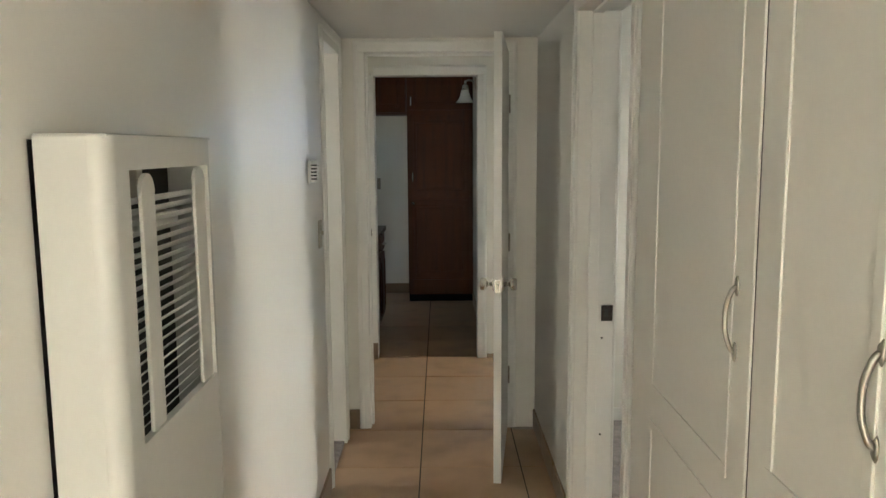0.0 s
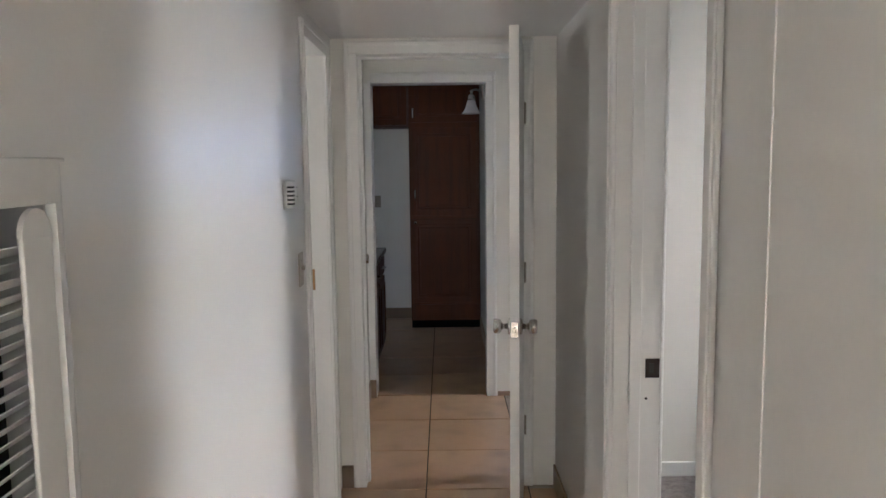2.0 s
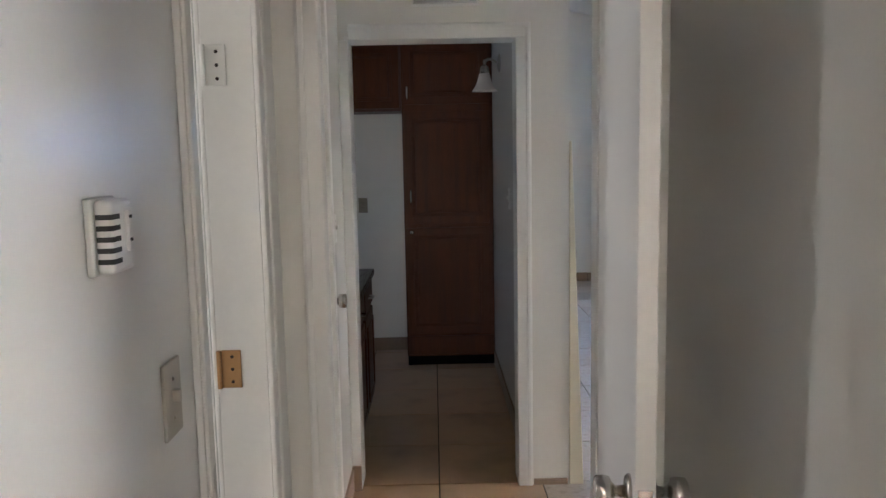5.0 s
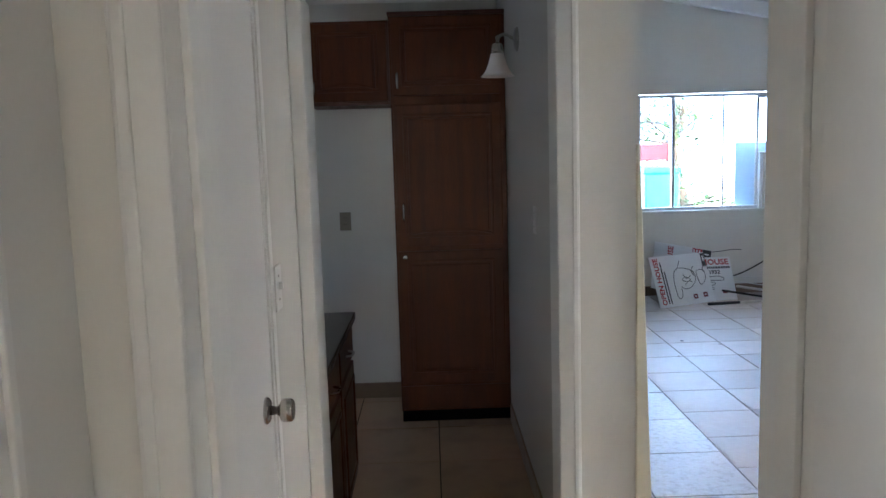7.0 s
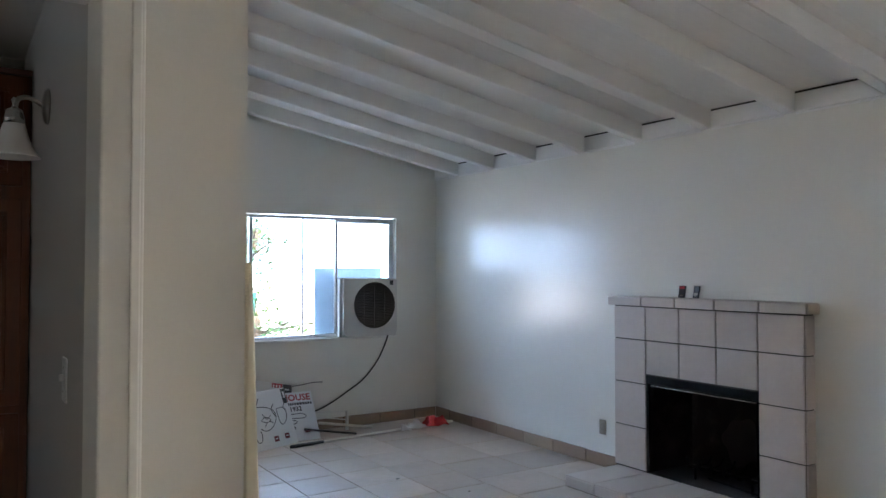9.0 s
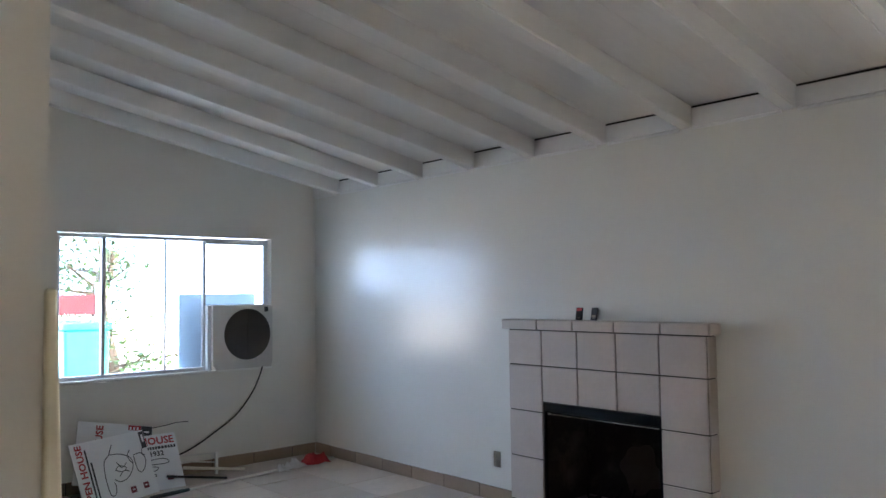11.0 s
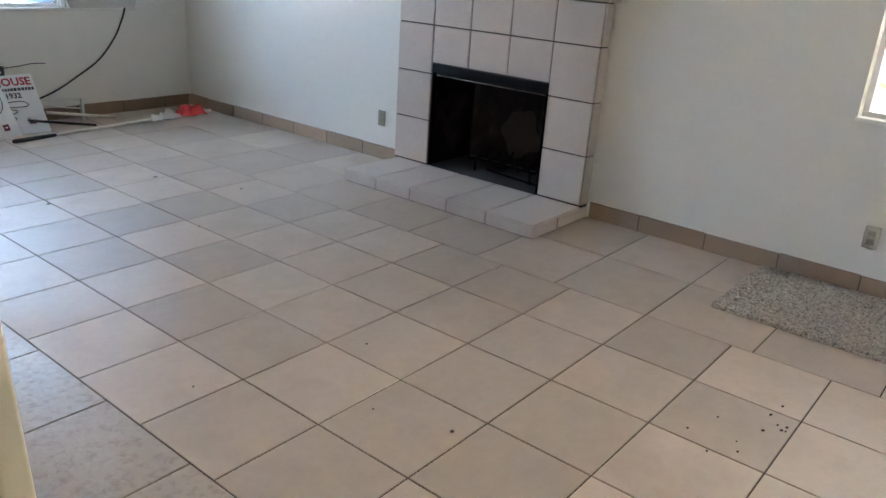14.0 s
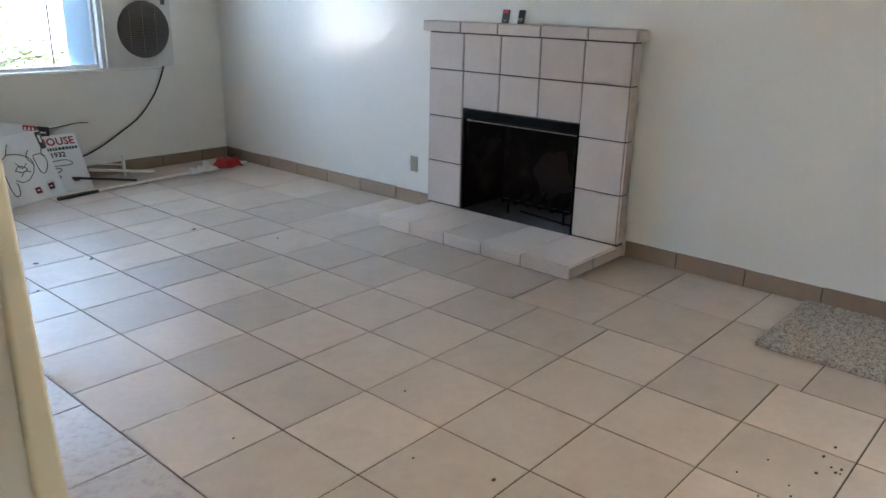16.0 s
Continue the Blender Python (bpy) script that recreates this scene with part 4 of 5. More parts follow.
def base_cabinet():
    xf, y1 = -0.165, 6.425
    root = thing("base_cabinet", (-0.45, 5.9, 0), "cherry base cabinet with a grey drawer front sheen", "cabinet")
    part("body", box(-0.76, xf, KB + 0.005, y1, 0.09, 0.815, 0.003), CHERRY, root)
    part("toe_kick", box(-0.72, xf - 0.05, KB + 0.01, y1 - 0.005, 0.0, 0.09), SLOT, root)
    for y0, ya in ((5.40, 5.88), (5.92, 6.385)):
        d = part("cabinet_door", box(xf - 0.001, xf + 0.018, y0, ya, 0.115, 0.640, 0.004, 3), CHERRY, root)
        part("panel_moulding", moulding(bmesh.new(), (y0 + 0.05, ya - 0.05, 0.165, 0.59), xf + 0.0175, "x+", 0.009, 0.016), CHERRY, d)
        w = part("drawer_front", box(xf - 0.001, xf + 0.018, y0, ya, 0.665, 0.795, 0.004, 3), CHERRY, root)
        part("pull", tube([(xf + 0.019, (y0 + ya) / 2 - 0.045, 0.73), (xf + 0.042, (y0 + ya) / 2 - 0.03, 0.73), (xf + 0.045, (y0 + ya) / 2, 0.73), (xf + 0.042, (y0 + ya) / 2 + 0.03, 0.73), (xf + 0.019, (y0 + ya) / 2 + 0.045, 0.73)], 0.005, 8), STEEL, w)
    single("worktop", box(-0.78, xf + 0.03, KB + 0.003, y1 + 0.012, 0.8155, 0.853, 0.006, 3), COUNTER, "dark grey speckled stone worktop on the base cabinet", "worktop")


base_cabinet()


def wall_sconce():
    y, z = 6.70, 2.092
    root = thing("wall_sconce", (KX, y, z - 0.08), "steel wall sconce with a white bell glass shade", "lamp")
    part("backplate", lathe([(0.058, 0.0), (0.058, 0.006), (0.048, 0.014), (0.020, 0.020)], pose(KX, y, z, 0, -90, 0), 28), BRONZE, root, smooth=True)
    part("arm", tube([(KX - 0.015, y, z), (KX - 0.055, y, z + 0.022), (KX - 0.088, y, z + 0.014), (KX - 0.098, y, z - 0.025)], 0.008, 10), BRONZE, root, smooth=True)
    part("socket_cap", lathe([(0.012, 0.05), (0.024, 0.043), (0.030, 0.02), (0.032, 0.0)], pose(KX - 0.098, y, z - 0.065), 24), STEEL, root, smooth=True)
    part("finial", lathe([(0.003, 0.085), (0.010, 0.075), (0.006, 0.062), (0.009, 0.05)], pose(KX - 0.098, y, z - 0.065), 16), STEEL, root, smooth=True)
    prof = [(0.030, 0.0), (0.036, -0.02), (0.044, -0.05), (0.056, -0.08), (0.072, -0.102), (0.080, -0.110)]
    bm = bmesh.new()
    seg, rings = 32, []
    m = pose(KX - 0.098, y, z - 0.062)
    for r, h in prof + [(r - 0.004, h) for r, h in reversed(prof)]:
        rings.append([bm.verts.new(m @ Vector((r * math.cos(6.28318 * k / seg), r * math.sin(6.28318 * k / seg), h))) for k in range(seg)])
    for a, b in zip(rings, rings[1:]):
        for k in range(seg):
            bm.faces.new((a[k], a[(k + 1) % seg], b[(k + 1) % seg], b[k]))
    bmesh.ops.recalc_face_normals(bm, faces=bm.faces[:])
    part("shade", bm, SHADE_GL, root, "white ribbed glass bell shade", smooth=True)


wall_sconce()


# ---- living room ----
def tile_mesh(name, sx, sy, sz, bevel, cache={}):
    """A shared, softly edged tile with its origin in the middle of its back."""
    key = (name, round(sx, 3), round(sy, 3), round(sz, 3))
    if key not in cache:
        b = bmesh.new()
        bmesh.ops.create_cube(b, size=1, matrix=Matrix.Translation((0, 0, sz / 2)) @ Matrix.Diagonal((sx, sy, sz, 1)))
        bmesh.ops.bevel(b, geom=[e for e in b.edges if sum(v.co.z for v in e.verts) > sz], offset=bevel, segments=1, affect="EDGES")
        me = bpy.data.meshes.new(name)
        b.to_mesh(me)
        b.free()
        cache[key] = me
    return cache[key]


def piece(name, me, material, parent, m):
    """One tile: its mesh is shared, its material sits on the object."""
    if not me.materials:
        me.materials.append(material)
    ob = new(name, me)
    if me.materials[0] != material:
        ob.material_slots[0].link = "OBJECT"
        ob.material_slots[0].material = material
    ob.parent = parent
    ob.matrix_local = where(parent).inverted() @ m
    return ob


def fireplace():
    xf, y0, y1 = 4.70, 6.632, 8.212
    root = thing("fireplace", (FX, (y0 + y1) / 2, 0), "beige tiled fireplace with a black firebox and tiled mantel", "fireplace")
    core = slab_with_holes("x", xf + 0.011, FX - 0.001, y0 + 0.011, y1 - 0.011, 0.0, 1.36, [(6.95, 7.89, 0.0, 0.79)])
    part("core", core, GROUT_F, root, "dark grouted surround")
    cols = [6.640, 6.957, 7.272, 7.583, 7.893, 8.206]
    rowz = [0.088, 0.398, 0.722, 1.045, 1.292]
    g = 0.0045
    face = part("surround", box(xf + 0.0102, xf + 0.0112, y0 + 0.012, y1 - 0.012, 1.0, 1.02), GROUT_F, root)
    for i in range(5):
        for j in range(4):
            if 0 < i < 4 and j < 2:
                continue
            a, b, c, d = cols[i], cols[i + 1], rowz[j], rowz[j + 1]
            if j == 2 and 0 < i < 4:
                c = 0.797
            piece("tile", tile_mesh("tile_front", b - a - 2 * g, d - c - 2 * g, 0.011, 0.002), TILE_F, root,
                  pose(xf + 0.011, (a + b) / 2, (c + d) / 2, 90, 0, -90))
    for ys, s in ((y0, -1), (y1, 1)):
        for j in range(4):
            c, d = rowz[j], rowz[j + 1]
            piece("tile", tile_mesh("tile_side", FX - xf - 0.012 - g, d - c - 2 * g, 0.011, 0.002), TILE_F, root,
                  pose((xf + FX) / 2 + 0.005, ys - s * 0.011, (c + d) / 2, 90, 0, 0 if s < 0 else 180))
    # mantel: front and top tiles with rounded noses
    mant = part("mantel", box(xf - 0.022, FX - 0.001, y0 - 0.024, y1 + 0.024, 1.298, 1.357), GROUT_F, root)
    ms = [6.604, 6.925, 7.262, 7.593, 7.905, 8.242]
    for a, b in zip(ms, ms[1:]):
        piece("tile", tile_mesh("tile_nose", b - a - 2 * g, 0.062, 0.010, 0.003), TILE_F, mant, pose(xf - 0.022, (a + b) / 2, 1.329, 90, 0, -90))
        piece("tile", tile_mesh("tile_top", b - a - 2 * g, FX - xf + 0.026, 0.009, 0.0035), TILE_F, mant, pose((FX + xf - 0.030) / 2, (a + b) / 2, 1.357, 0, 0, 90))
    for ys, s in ((y0 - 0.024, -1), (y1 + 0.024, 1)):
        piece("tile", tile_mesh("tile_end", FX - xf + 0.02, 0.062, 0.009, 0.003), TILE_F, mant, pose((FX + xf - 0.022) / 2, ys, 1.329, 90, 0, 0 if s < 0 else 180))
    # firebox: sheet-metal walls, lintel bar, floor with ash, grate
    fb = part("firebox", box(FX + 0.40, FX + 0.43, 6.95, 7.89, 0.0, 0.86), BLACK, root, "black sooty firebox")
    part("firebox_side", box(xf + 0.02, FX + 0.41, 6.938, 6.955, 0.0, 0.86), BLACK, fb)
    part("firebox_side", box(xf + 0.02, FX + 0.41, 7.885, 7.902, 0.0, 0.86), BLACK, fb)
    part("firebox_roof", box(xf + 0.02, FX + 0.41, 6.95, 7.89, 0.785, 0.84), BLACK, fb)
    part("firebox_floor", box(xf + 0.012, FX + 0.41, 6.95, 7.89, 0.0, 0.082), ASH, fb)
    part("hood", box(xf + 0.004, xf + 0.03, 6.955, 7.885, 0.735, 0.792, 0.003), BLACKM, fb)
    part("curtain_rod", rod((xf + 0.035, 6.97, 0.715), (xf + 0.035, 7.87, 0.715), 0.006), STEEL, fb, "thin steel screen rod")
    for ys in (6.958, 7.868):
        part("frame_bar", box(xf + 0.004, xf + 0.022, ys, ys + 0.014, 0.086, 0.735, 0.002), BLACKM, fb)
    gr = part("grate", rod((4.86, 7.08, 0.17), (4.86, 7.62, 0.17), 0.009), BLACKM, fb, "black iron log grate")
    for k in range(6):
        yk = 7.10 + 0.1 * k
        part("grate_bar", tube([(4.80, yk, 0.245), (4.82, yk, 0.17), (4.9, yk, 0.165), (5.02, yk, 0.17), (5.06, yk, 0.22)], 0.008, 6, 3), BLACKM, gr)
    for yk in (7.12, 7.58):
        part("grate_leg", rod((4.86, yk, 0.082), (4.86, yk, 0.17), 0.008), BLACKM, gr)
    part("gas_pipe", tube([(4.83, 7.0, 0.10), (4.85, 7.25, 0.105), (4.9, 7.5, 0.10)], 0.008, 8), BLACKM, fb)
    back, ring = bmesh.new(), []
    hub = back.verts.new((0, 0, 0.004))
    for k in range(48):
        w = 2 * math.pi * k / 48
        d = Vector((math.cos(w), math.sin(w), 0))
        ring.append(back.verts.new(d * 0.16 * (1.0 + 0.35 * noise.noise(d * 1.3 + Vector((4, 1, 0))))))
    for k in range(48):
        back.faces.new((hub, ring[k], ring[(k + 1) % 48]))
    back.transform(pose(FX + 0.385, 7.43, 0.33, 90, 0, -90))
    part("soot_patch", back, surface("pale_soot", (0.034, 0.025, 0.023), 0.95, var=0.4, fine=20, bump=0.6), fb, "paler scorched patch")
    # hearth: core and tiles
    h0, h1, hz = 4.165, xf, 0.086
    hearth = part("hearth", box(h0 + 0.010, h1 + 0.011, y0 + 0.006, 8.160, 0.0, hz - 0.010), GROUT_F, root, "low tiled hearth")
    hs = [6.628, 6.970, 7.272, 7.576, 7.876, 8.168]
    for a, b in zip(hs, hs[1:]):
        piece("tile", tile_mesh("tile_hearth", b - a - 2 * g, h1 - h0 - 0.004, 0.010, 0.004), TILE_F, hearth, pose((h0 + h1) / 2 - 0.002, (a + b) / 2, hz - 0.010, 0, 0, 90))
        piece("tile", tile_mesh("tile_riser", b - a - 2 * g, hz - 0.019, 0.010, 0.002), TILE_F, hearth, pose(h0 + 0.010, (a + b) / 2, (hz - 0.010) / 2 + 0.0015, 90, 0, -90))
    for ys, s in ((y0 + 0.006, -1), (8.160, 1)):
        for xa, xb in ((h0 + 0.004, 4.43), (4.435, FX - 0.012)):
            piece("tile", tile_mesh("tile_hend", xb - xa - g, hz - 0.019, 0.010, 0.002), TILE_F, hearth, pose((xa + xb) / 2, ys, (hz - 0.010) / 2 + 0.0015, 90, 0, 0 if s < 0 else 180))


fireplace()


def mantel_card(y, stripe, lean):
    root = thing("card_box", pose(4.745, y, 1.3675, 0, 12, lean), "small black box standing upright on the mantel", "box", "boxes on the mantel")
    part("box_body", box(-0.006, 0.006, -0.024, 0.024, 0, 0.085, 0.0015), INK, root, local=True)
    part("label", box(-0.0072, -0.0055, -0.020, 0.020, 0.062 if stripe else 0.02, 0.080 if stripe else 0.035, 0.0004), RED if stripe else BEIGE_D, root, local=True)
    part("label", box(-0.0072, -0.0055, -0.010, 0.010, 0.012, 0.018, 0.0004), BEIGE_D, root, local=True)


mantel_card(7.592, True, 8)
mantel_card(7.470, False, -6)


def air_conditioner():
    x0, x1, z0, z1 = 3.690, 4.292, 0.893, 1.472
    yf = FY - 0.045
    cx, cz, r = 4.036, 1.205, 0.236
    root = thing("window_air_conditioner", ((x0 + x1) / 2, FY, z0), "beige window air conditioner with a round dark grille", "air conditioner")
    # front with a round opening
    bm, seg = bmesh.new(), 48
    inner = [bm.verts.new((cx + r * math.cos(2 * math.pi * k / seg), yf, cz + r * math.sin(2 * math.pi * k / seg))) for k in range(seg)]
    outer = []
    for k in range(seg):
        c, s = math.cos(2 * math.pi * k / seg), math.sin(2 * math.pi * k / seg)
        t = min(((x1 if c > 0 else x0) - cx) / c if abs(c) > 1e-6 else 9, ((z1 if s > 0 else z0) - cz) / s if abs(s) > 1e-6 else 9)
        outer.append(bm.verts.new((cx + c * t, yf, cz + s * t)))
    for k in range(seg):
        bm.faces.new((inner[k], inner[(k + 1) % seg], outer[(k + 1) % seg], outer[k]))
    bm2 = bmesh.ops.extrude_face_region(bm, geom=bm.faces[:])
    for v in [e for e in bm2["geom"] if isinstance(e, bmesh.types.BMVert)]:
        v.co.y += 0.02
    bmesh.ops.recalc_face_normals(bm, faces=bm.faces[:])
    part("front_panel", bm, ACP, root)
    part("case", box(x0 + 0.004, x1 - 0.004, yf + 0.02, FY + 0.34, z0 + 0.004, z1 - 0.004, 0.004), ACP, root)
    part("fan_recess", rod((cx, yf + 0.0145, cz), (cx, yf + 0.0198, cz), r + 0.004, seg=48), ACD, root)
    grille = part("grille", lathe([(r, 0.0), (r - 0.008, 0.004), (r - 0.012, 0.0), (r - 0.008, -0.004)], pose(cx, yf + 0.004, cz, 90, 0, 0), 48), ACG, root, "dark round louvred grille")
    n = 30
    for k in range(1, n):
        h = -r + 2 * r * k / n
        half = math.sqrt(max(r * r - h * h, 0)) - 0.004
        if half < 0.02:
            continue
        b = box(-half, half, -0.0065, 0.0065, -0.0015, 0.0015)
        b.transform(pose(cx, yf + 0.006, cz + h, 30, 0, 0))
        part("louvre", b, ACG, grille)
    for k in range(-3, 4, 3):
        h = k * r / 6
        half = math.sqrt(r * r - h * h) - 0.004
        part("grille_rib", box(cx + h - 0.004, cx + h + 0.004, yf - 0.002, yf + 0.003, cz - half, cz + half), ACG, grille)
    part("display", box(x1 - 0.085, x1 - 0.045, yf - 0.002, yf + 0.001, z1 - 0.062, z1 - 0.016, 0.0006), INK, root)
    part("filler_panel", box(x0 - 0.03, x0 + 0.004, FY - 0.004, FY + 0.05, z0, z1 + 0.004, 0.003), VINYL, root)
    part("top_strip", box(x0, x1 + 0.004, FY - 0.002, FY + 0.05, z1 - 0.004, z1 + 0.010, 0.002), VINYL, root)


air_conditioner()


def power_cord():
    single("power_cord", tube([(4.20, FY - 0.02, 0.895), (4.16, FY - 0.03, 0.80), (4.08, FY - 0.02, 0.64), (3.93, FY - 0.018, 0.47), (3.76, FY - 0.016, 0.36), (3.56, FY - 0.018, 0.25), (3.40, FY - 0.02, 0.19), (3.25, FY - 0.015, 0.17)], 0.0075, 8), RUBBER,
           "dark power cord hanging from the air conditioner to the signs", "cord", smooth=True)
    single("loose_wire", tube([(3.162, FY - 0.02, 0.448), (3.27, FY - 0.015, 0.455), (3.38, FY - 0.01, 0.468), (3.479, FY - 0.012, 0.464)], 0.004, 6), RUBBER, "thin grey wire against the wall", "wire")


power_cord()


def board_lines(root, y, lines):
    """Thin drawn strokes on the face of a board (local x and z)."""
    for pts in lines:
        part("stroke", tube([(px, y, pz) for px, pz in pts], 0.0031, 6, 4, 1.0), INK, root, local=True)


def hand_sign():
    """A white board leaning on the wall, turned on its side, with a drawn pointing hand and two small blocks."""
    m = pose(3.07, 10.541, 0.002, -22.4, 0, 23.2)
    root = thing("open_house_sign", m, "white open house sign board leaning on the wall", "sign", "open house signs")
    w, h, t = 0.70, 0.515, 0.006
    part("board", box(-w, 0, -t / 2, t / 2, 0.0, h, 0.001), SIGNW, root, local=True)
    turn = pose(-w + 0.095, -t / 2 - 0.0004, 0.02, 90, 0, 0) @ pose(0, 0, 0, 0, 0, 90)
    lettering("OPEN HOUSE", 0.078, turn, RED, root, "red lettering")
    for k in range(2):
        part("print_bar", box(-w + 0.115 + 0.03 * k, -w + 0.129 + 0.03 * k, -t / 2 - 0.0012, -t / 2, 0.03, h - 0.06 - 0.1 * k), INK, root, local=True)
    yf = -t / 2 - 0.001
    board_lines(root, yf, [
        [(-0.333, 0.451), (-0.36, 0.41), (-0.383, 0.376), (-0.436, 0.334), (-0.459, 0.224), (-0.455, 0.097), (-0.433, 0.07), (-0.401, 0.084), (-0.386, 0.144), (-0.395, 0.165)],
        [(-0.376, 0.379), (-0.285, 0.368), (-0.204, 0.332), (-0.179, 0.284), (-0.202, 0.223), (-0.266, 0.171), (-0.336, 0.159), (-0.383, 0.186)],
        [(-0.36, 0.25), (-0.31, 0.28), (-0.25, 0.25), (-0.30, 0.23), (-0.35, 0.25)],
        [(-0.33, 0.31), (-0.29, 0.26), (-0.24, 0.29)],
        [(-0.33, 0.20), (-0.28, 0.235), (-0.23, 0.22)],
        [(-0.178, 0.381), (-0.216, 0.334), (-0.185, 0.274)],
        [(-0.157, 0.334), (-0.085, 0.338), (-0.049, 0.291), (-0.068, 0.228), (-0.114, 0.189), (-0.145, 0.204), (-0.155, 0.257), (-0.157, 0.325)],
        [(-0.032, 0.399), (-0.07, 0.339), (-0.045, 0.313)]])
    part("print_block", box(-0.052, -0.004, yf - 0.0004, yf + 0.0008, 0.37, 0.505), INK, root, local=True)
    part("print_mark", box(-0.036, -0.016, yf - 0.0012, yf, 0.42, 0.48), SIGNW, root, local=True)
    for x, z in ((-0.237, 0.074), (-0.109, 0.081)):
        b = part("print_block", box(x - 0.026, x + 0.026, yf - 0.0004, yf + 0.0008, z - 0.024, z + 0.024), DKRED, root, local=True)
        part("print_mark", box(x - 0.012, x + 0.012, yf - 0.0012, yf, z - 0.004, z + 0.006), SIGNW, b, local=True)


def second_sign():
    m = pose(3.304, 10.575, 0.002, -31, 0, 0)
    root = thing("open_house_sign", m, "white sign board with red heading behind another sign", "sign", "open house signs")
    w, h, t = 0.50, 0.474, 0.006
    part("board", box(-w, 0, -t / 2, t / 2, 0.0, h, 0.001), SIGNW, root, local=True)
    yf = -t / 2 - 0.0004
    lettering("HOUSE", 0.088, pose(-0.305, yf, 0.390, 90, 0, 0), RED, root, "red lettering")
    rng = random.Random(4)
    x = -0.30
    while x < -0.03:
        wd = rng.uniform(0.014, 0.024)
        part("print_bar", box(x, x + wd, yf - 0.0008, yf, 0.345, 0.369), INK, root, local=True)
        x += wd + 0.006
    lettering("1932", 0.060, pose(-0.245, yf, 0.288, 90, 0, 0), INK, root, "dark lettering")
    board_lines(root, yf, [[(-0.33, 0.255), (-0.272, 0.255), (-0.148, 0.261), (-0.097, 0.234), (-0.118, 0.216), (-0.20, 0.216), (-0.263, 0.22)], [(-0.276, 0.189), (-0.235, 0.20), (-0.193, 0.185), (-0.22, 0.165), (-0.28, 0.16)], [(-0.29, 0.13), (-0.24, 0.14), (-0.22, 0.12), (-0.28, 0.10)]])
    part("print_block", box(-0.135, -0.085, yf - 0.0008, yf + 0.0006, 0.072, 0.105), DKRED, root, local=True)


def third_sign():
    m = pose(3.062, 10.735, 0.004, -20, 11, 0)
    root = thing("open_house_sign", m, "white sign board with a red and black top edge", "sign", "open house signs")
    part("board", box(-0.61, 0, -0.003, 0.003, 0.0, 0.50, 0.001), SIGNW, root, local=True)
    turn = pose(-0.61 + 0.20, -0.0034, 0.0, 90, 0, 0) @ pose(0, 0, 0, 0, 0, 90)
    lettering("OPEN HOUSE", 0.078, turn, RED, root, "red lettering")
    part("print_block", box(-0.205, -0.10, -0.0042, -0.003, 0.455, 0.496), RED, root, local=True)
    for k in range(3):
        part("print_mark", box(-0.195 + 0.03 * k, -0.18 + 0.03 * k, -0.005, -0.0042, 0.458, 0.482), SIGNW, root, local=True)
    part("print_block", box(-0.098, -0.004, -0.0042, -0.003, 0.40, 0.496), INK, root, local=True)
    part("print_mark", box(-0.075, -0.03, -0.005, -0.0042, 0.44, 0.455), SIGNW, root, local=True)


hand_sign()
second_sign()
third_sign()


def pole_with_duster():
    root = thing("pole_duster", (3.7, 10.37, 0), "long pale pole with a black grip and red and white cloth", "pole")
    a, b = Vector((2.915, 10.335, 0.016)), Vector((4.726, 10.525, 0.022))
    d = (b - a).normalized()
    part("pole", rod(a + d * 0.3, b, 0.012), POLE, root)
    part("grip", lathe([(0.012, 0), (0.0155, 0.01), (0.0155, 0.2), (0.013, 0.31), (0.012, 0.33)], Matrix.Translation(a) @ d.to_track_quat("Z", "Y").to_matrix().to_4x4(), 14), RUBBER, root, "black rubber grip", smooth=True)
    for lo, hi, mt, nm, k0, wd, rise in ((1.45, 1.72, REDC, "red_cloth", 3, 0.17, 0.12), (1.24, 1.47, WHITEC, "white_cloth", 9, 0.14, 0.085), (1.17, 1.27, WHITEC, "white_tag", 15, 0.12, 0.06)):
        bm, rows, nu, nv = bmesh.new(), [], 22, 16
        for i in range(nu + 1):
            u = i / nu
            row = []
            for j in range(nv + 1):
                v = j / nv
                fold = noise.noise(Vector((u * 3.1 + k0, v * 3.7, 0.3))) + 0.5 * noise.noise(Vector((u * 7 + k0, v * 8, 2.0)))
                edge = min(1.0, 4 * min(u, 1 - u, v, 1 - v) + 0.12)
                along = lo + (hi - lo) * (u + 0.10 * noise.noise(Vector((v * 2.4, k0, 0))))
                across = wd * (v - 0.5) * (0.55 + 0.45 * u) + 0.02 * fold
                p = a + d * along + Vector((-d.y, d.x, 0)) * across
                p.z = 0.008 + rise * edge * (0.55 + 0.6 * fold) * (1 if rise > 0.05 else 0.8)
                row.append(bm.verts.new((p.x, p.y, max(p.z, 0.004))))
            rows.append(row)
        for i in range(nu):
            for j in range(nv):
                bm.faces.new((rows[i][j], rows[i + 1][j], rows[i + 1][j + 1], rows[i][j + 1]))
        part(nm, bm, mt, root, smooth=True)


pole_with_duster()


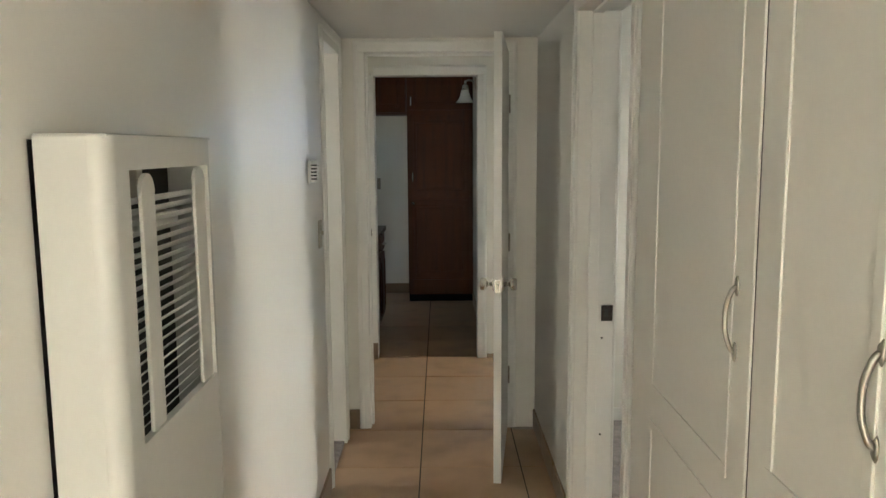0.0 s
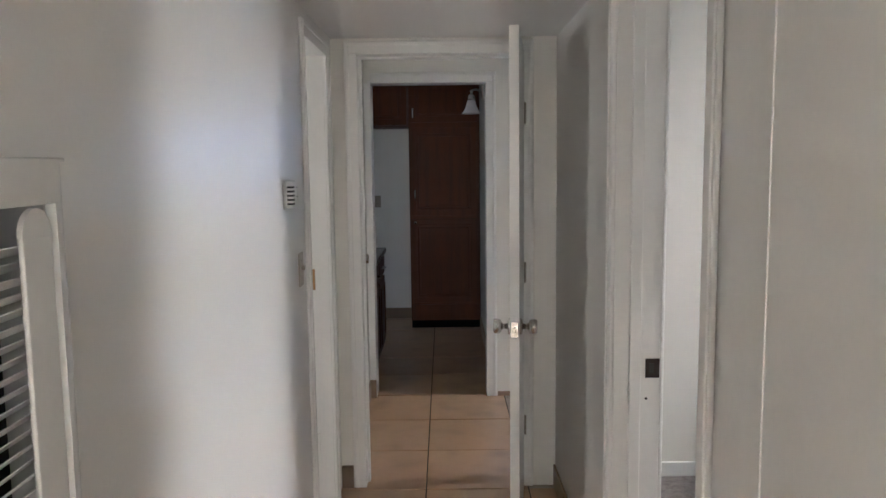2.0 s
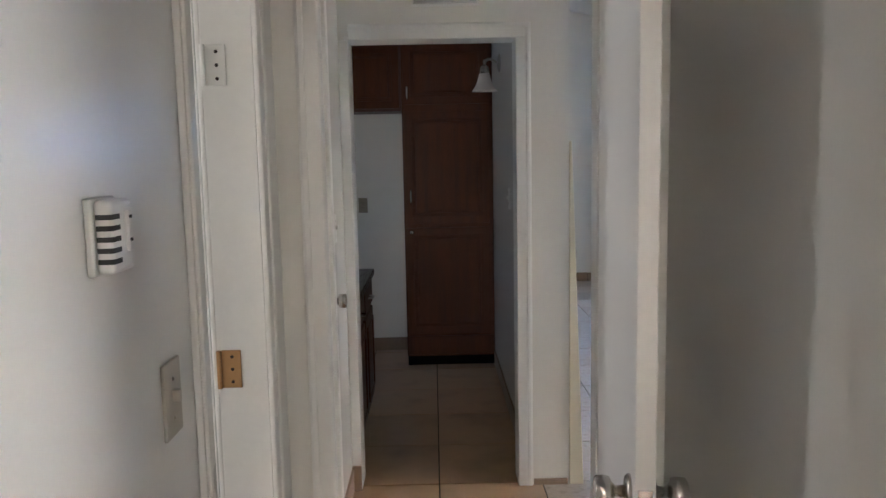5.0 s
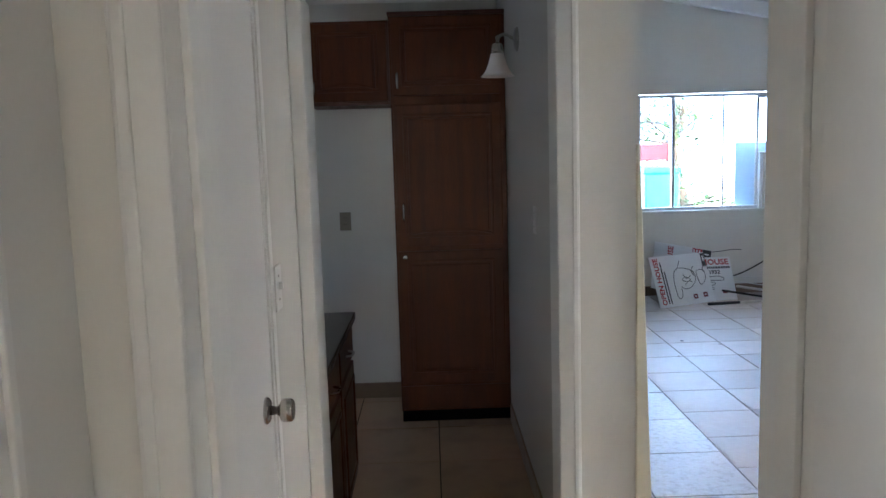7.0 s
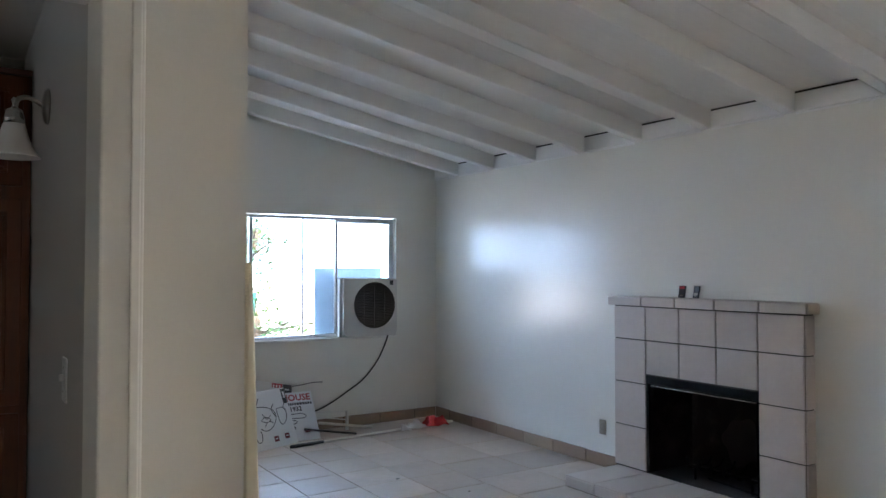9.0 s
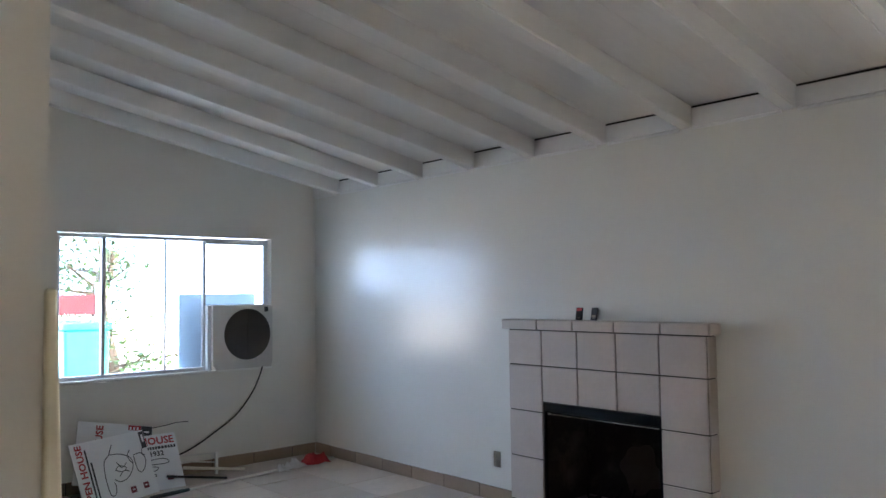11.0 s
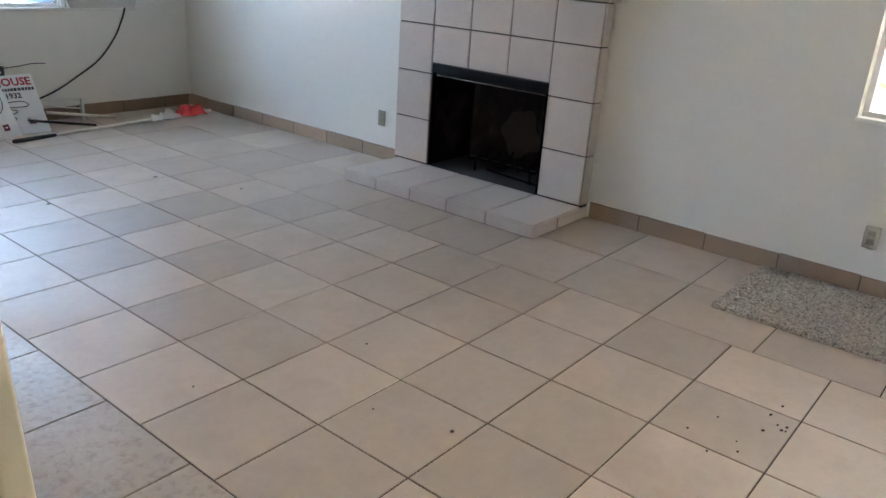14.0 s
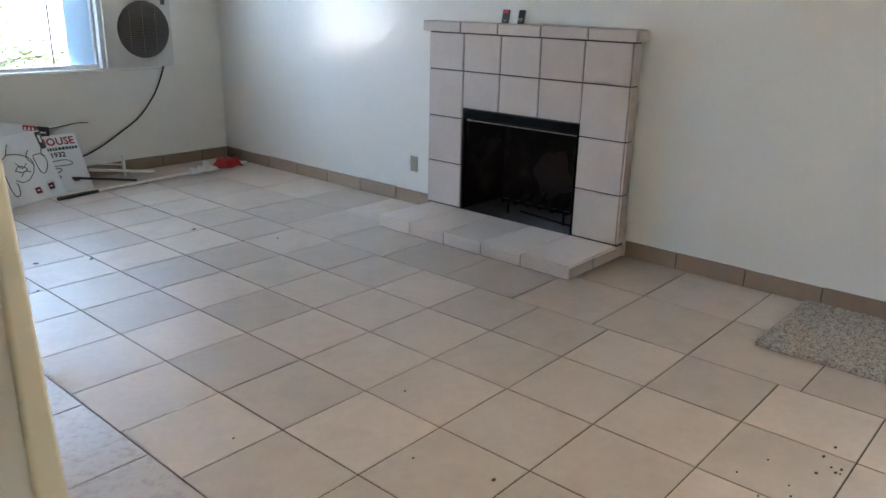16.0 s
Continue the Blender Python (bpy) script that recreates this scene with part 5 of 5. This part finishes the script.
def floor_sticks():
    single("wooden_stick", rod((3.366, 10.77, 0.105), (3.916, 10.733, 0.014), 0.013), POLE, "pale wooden stick lying by the wall", "stick")
    single("black_rod", rod((3.14, 10.565, 0.105), (3.652, 10.545, 0.011), 0.010), RUBBER, "thin black metal rod lying by the signs", "rod")
    r = thing("sign_stake", (3.4, 10.72, 0.0), "thin white metal sign stake leaning by the wall", "stake")
    part("leg", rod((3.30, 10.85, 0.20), (3.69, 10.80, 0.18), 0.005), WPLAST, r)
    part("leg", rod((3.30, 10.86, 0.155), (3.68, 10.80, 0.10), 0.005), WPLAST, r)
    part("bracket", box(3.665, 3.69, 10.785, 10.81, 0.0, 0.185, 0.004), WPLAST, r)


floor_sticks()


def doormat():
    """A thick looped rug, its pile as small uneven bumps."""
    x0, x1, y0, y1 = 4.045, 4.782, 4.15, 5.535
    root = thing("rug", ((x0 + x1) / 2, (y0 + y1) / 2, 0), "thick mottled grey-beige looped wool rug", "rug")
    rng = random.Random(11)
    nx, ny = 120, 210
    bm = bmesh.new()
    grid = []
    for i in range(nx + 1):
        row = []
        for j in range(ny + 1):
            e = min(i, j, nx - i, ny - j)
            z = 0.003 if e == 0 else 0.014 + 0.011 * rng.random()
            jx, jy = rng.uniform(-1, 1) * 0.0022, rng.uniform(-1, 1) * 0.0022
            row.append(bm.verts.new((x0 + (x1 - x0) * i / nx + jx, y0 + (y1 - y0) * j / ny + jy, z)))
        grid.append(row)
    for i in range(nx):
        for j in range(ny):
            bm.faces.new((grid[i][j], grid[i + 1][j], grid[i + 1][j + 1], grid[i][j + 1]))
    part("looped_surface", bm, RUG, root)
    part("backing", box(x0 + 0.004, x1 - 0.004, y0 + 0.004, y1 - 0.004, 0.0005, 0.006), SLOT, root)


doormat()


def floor_debris():
    rng = random.Random(2)
    spots = [(3.233, 8.983, 0.014), (2.477, 8.858, 0.009), (3.503, 8.429, 0.007), (2.37, 5.77, 0.008), (1.93, 6.6, 0.004), (2.6, 6.4, 0.005), (2.22, 9.0, 0.014), (2.05, 8.55, 0.006), (2.9, 8.0, 0.007), (2.28, 6.05, 0.004), (3.37, 4.99, 0.006)]
    spots += [(3.21 + rng.uniform(-0.07, 0.07), 4.95 + rng.uniform(-0.05, 0.06), rng.uniform(0.004, 0.008)) for _ in range(7)]
    spots += [(3.0 + rng.uniform(-0.12, 0.12), 5.1 + rng.uniform(-0.12, 0.12), rng.uniform(0.003, 0.006)) for _ in range(5)]
    for x, y, r in spots:
        bm = bmesh.new()
        bmesh.ops.create_icosphere(bm, subdivisions=1, radius=1)
        for v in bm.verts:
            v.co *= 1 + 0.3 * noise.noise(v.co * 3 + Vector((x, y, 0)))
        bm.transform(Matrix.Translation((x, y, 0.002)) @ Matrix.Diagonal((r * 1.3, r, 0.003, 1)))
        tagged(single("debris_crumb", bm, DARKM, "small dark crumb of dirt on the tiles", "debris"), group="crumbs on the floor")


floor_debris()


# ---- tiles of floors and baseboards ----
def lay(xs, ys, material, inside, gap=0.0032, name="tile"):
    for xa, xb in zip(xs, xs[1:]):
        for ya, yb in zip(ys, ys[1:]):
            if inside((xa + xb) / 2, (ya + yb) / 2, xa, xb, ya, yb):
                piece(name, tile_mesh("floor_tile", xb - xa - 2 * gap, yb - ya - 2 * gap, 0.0045, 0.0012), material((xa + xb) / 2, (ya + yb) / 2), FLOOR,
                      pose((xa + xb) / 2, (ya + yb) / 2, -0.0045 + 0.0006 * math.sin(17 * xa + 31 * ya)))


def lines(first, pitch, lo, hi):
    k = math.ceil((lo - first) / pitch + 0.02)
    out = [lo]
    while first + k * pitch < hi - 0.01:
        out.append(first + k * pitch)
        k += 1
    return out + [hi]


def open_big(x, y, xa, xb, ya, yb):
    if y < D1A:
        return xb > XL and xa < XR and y > -1.75
    if y < KA:
        return xb > XL
    if xa < KX and yb > KA and y < KBACK + 0.2 and xb > -0.85:
        return True
    return xb > PX


lay(lines(0.235, 0.481, -0.85, 1.678), lines(4.265, 0.4925, -1.7, FY), lambda x, y: TILE_P if x > 0.85 and y > 4.0 else TILE_H, open_big)
lay(lines(1.678, 0.409, 1.678, 3.725), lines(5.715, 0.404, D1B, FY), lambda x, y: TILE_L, lambda *a: True)
lay([3.725, 4.262, FX], lines(5.715, 0.4925, D1B, FY), lambda x, y: TILE_L, lambda *a: True)


def baseboard(name, axis, at, s, lo, hi, pitch=0.41, h=0.102, t=0.010, start=0.0):
    root = thing(name, (at, lo, 0) if axis == "x" else (lo, at, 0), "tan ceramic tile baseboard with dark joints", "baseboard", kind="structure")
    cuts = lines(lo + start, pitch, lo, hi)
    d0, d1 = sorted((at, at + s * t * 0.62))
    part("mortar_bed", box(d0, d1, lo + 0.003, hi - 0.003, 0.0, h - 0.004) if axis == "x" else box(lo + 0.003, hi - 0.003, d0, d1, 0.0, h - 0.004), GROUT, root, "dark mortar joints")
    for a, b in zip(cuts, cuts[1:]):
        if b - a < 0.02:
            continue
        me = tile_mesh("base_tile", b - a - 0.006, h + 0.004 * math.sin(9 * a), t, 0.0025)
        if axis == "x":
            m = pose(at, (a + b) / 2, h / 2, 90, 0, 90 * s)
        else:
            m = pose((a + b) / 2, at, h / 2, 90, 0, 0 if s < 0 else 180)
        piece("tile", me, TILE_B, root, m)


baseboard("baseboard_1", "x", FX, -1, D1B, 6.62, start=0.24)
baseboard("baseboard_2", "x", FX, -1, 8.215, FY)
baseboard("baseboard_3", "y", FY, -1, PX, FX - 0.011)
baseboard("baseboard_4", "x", PX, 1, 5.28, FY - 0.011)
baseboard("baseboard_5", "y", D1B, 1, D1R + 0.065, FX - 0.011)
baseboard("baseboard_6", "x", KX, -1, KB + 0.01, 7.30)
baseboard("baseboard_7", "y", KBACK, -1, -0.72, 0.015)
baseboard("baseboard_8", "x", XR, -1, 2.665, D1A)
baseboard("baseboard_9", "x", XL, 1, 1.15, 3.045)
baseboard("baseboard_10", "y", D1A, -1, XL, D1L - 0.058, h=0.108, t=0.02)
baseboard("baseboard_11", "y", KA, -1, KR + 0.068, PX - 0.006, h=0.03)
baseboard("baseboard_12", "y", KA - 0.016, -1, XL, KL + 0.002, h=0.12, t=0.012)
baseboard("baseboard_13", "x", XL, 1, 4.84, KA)
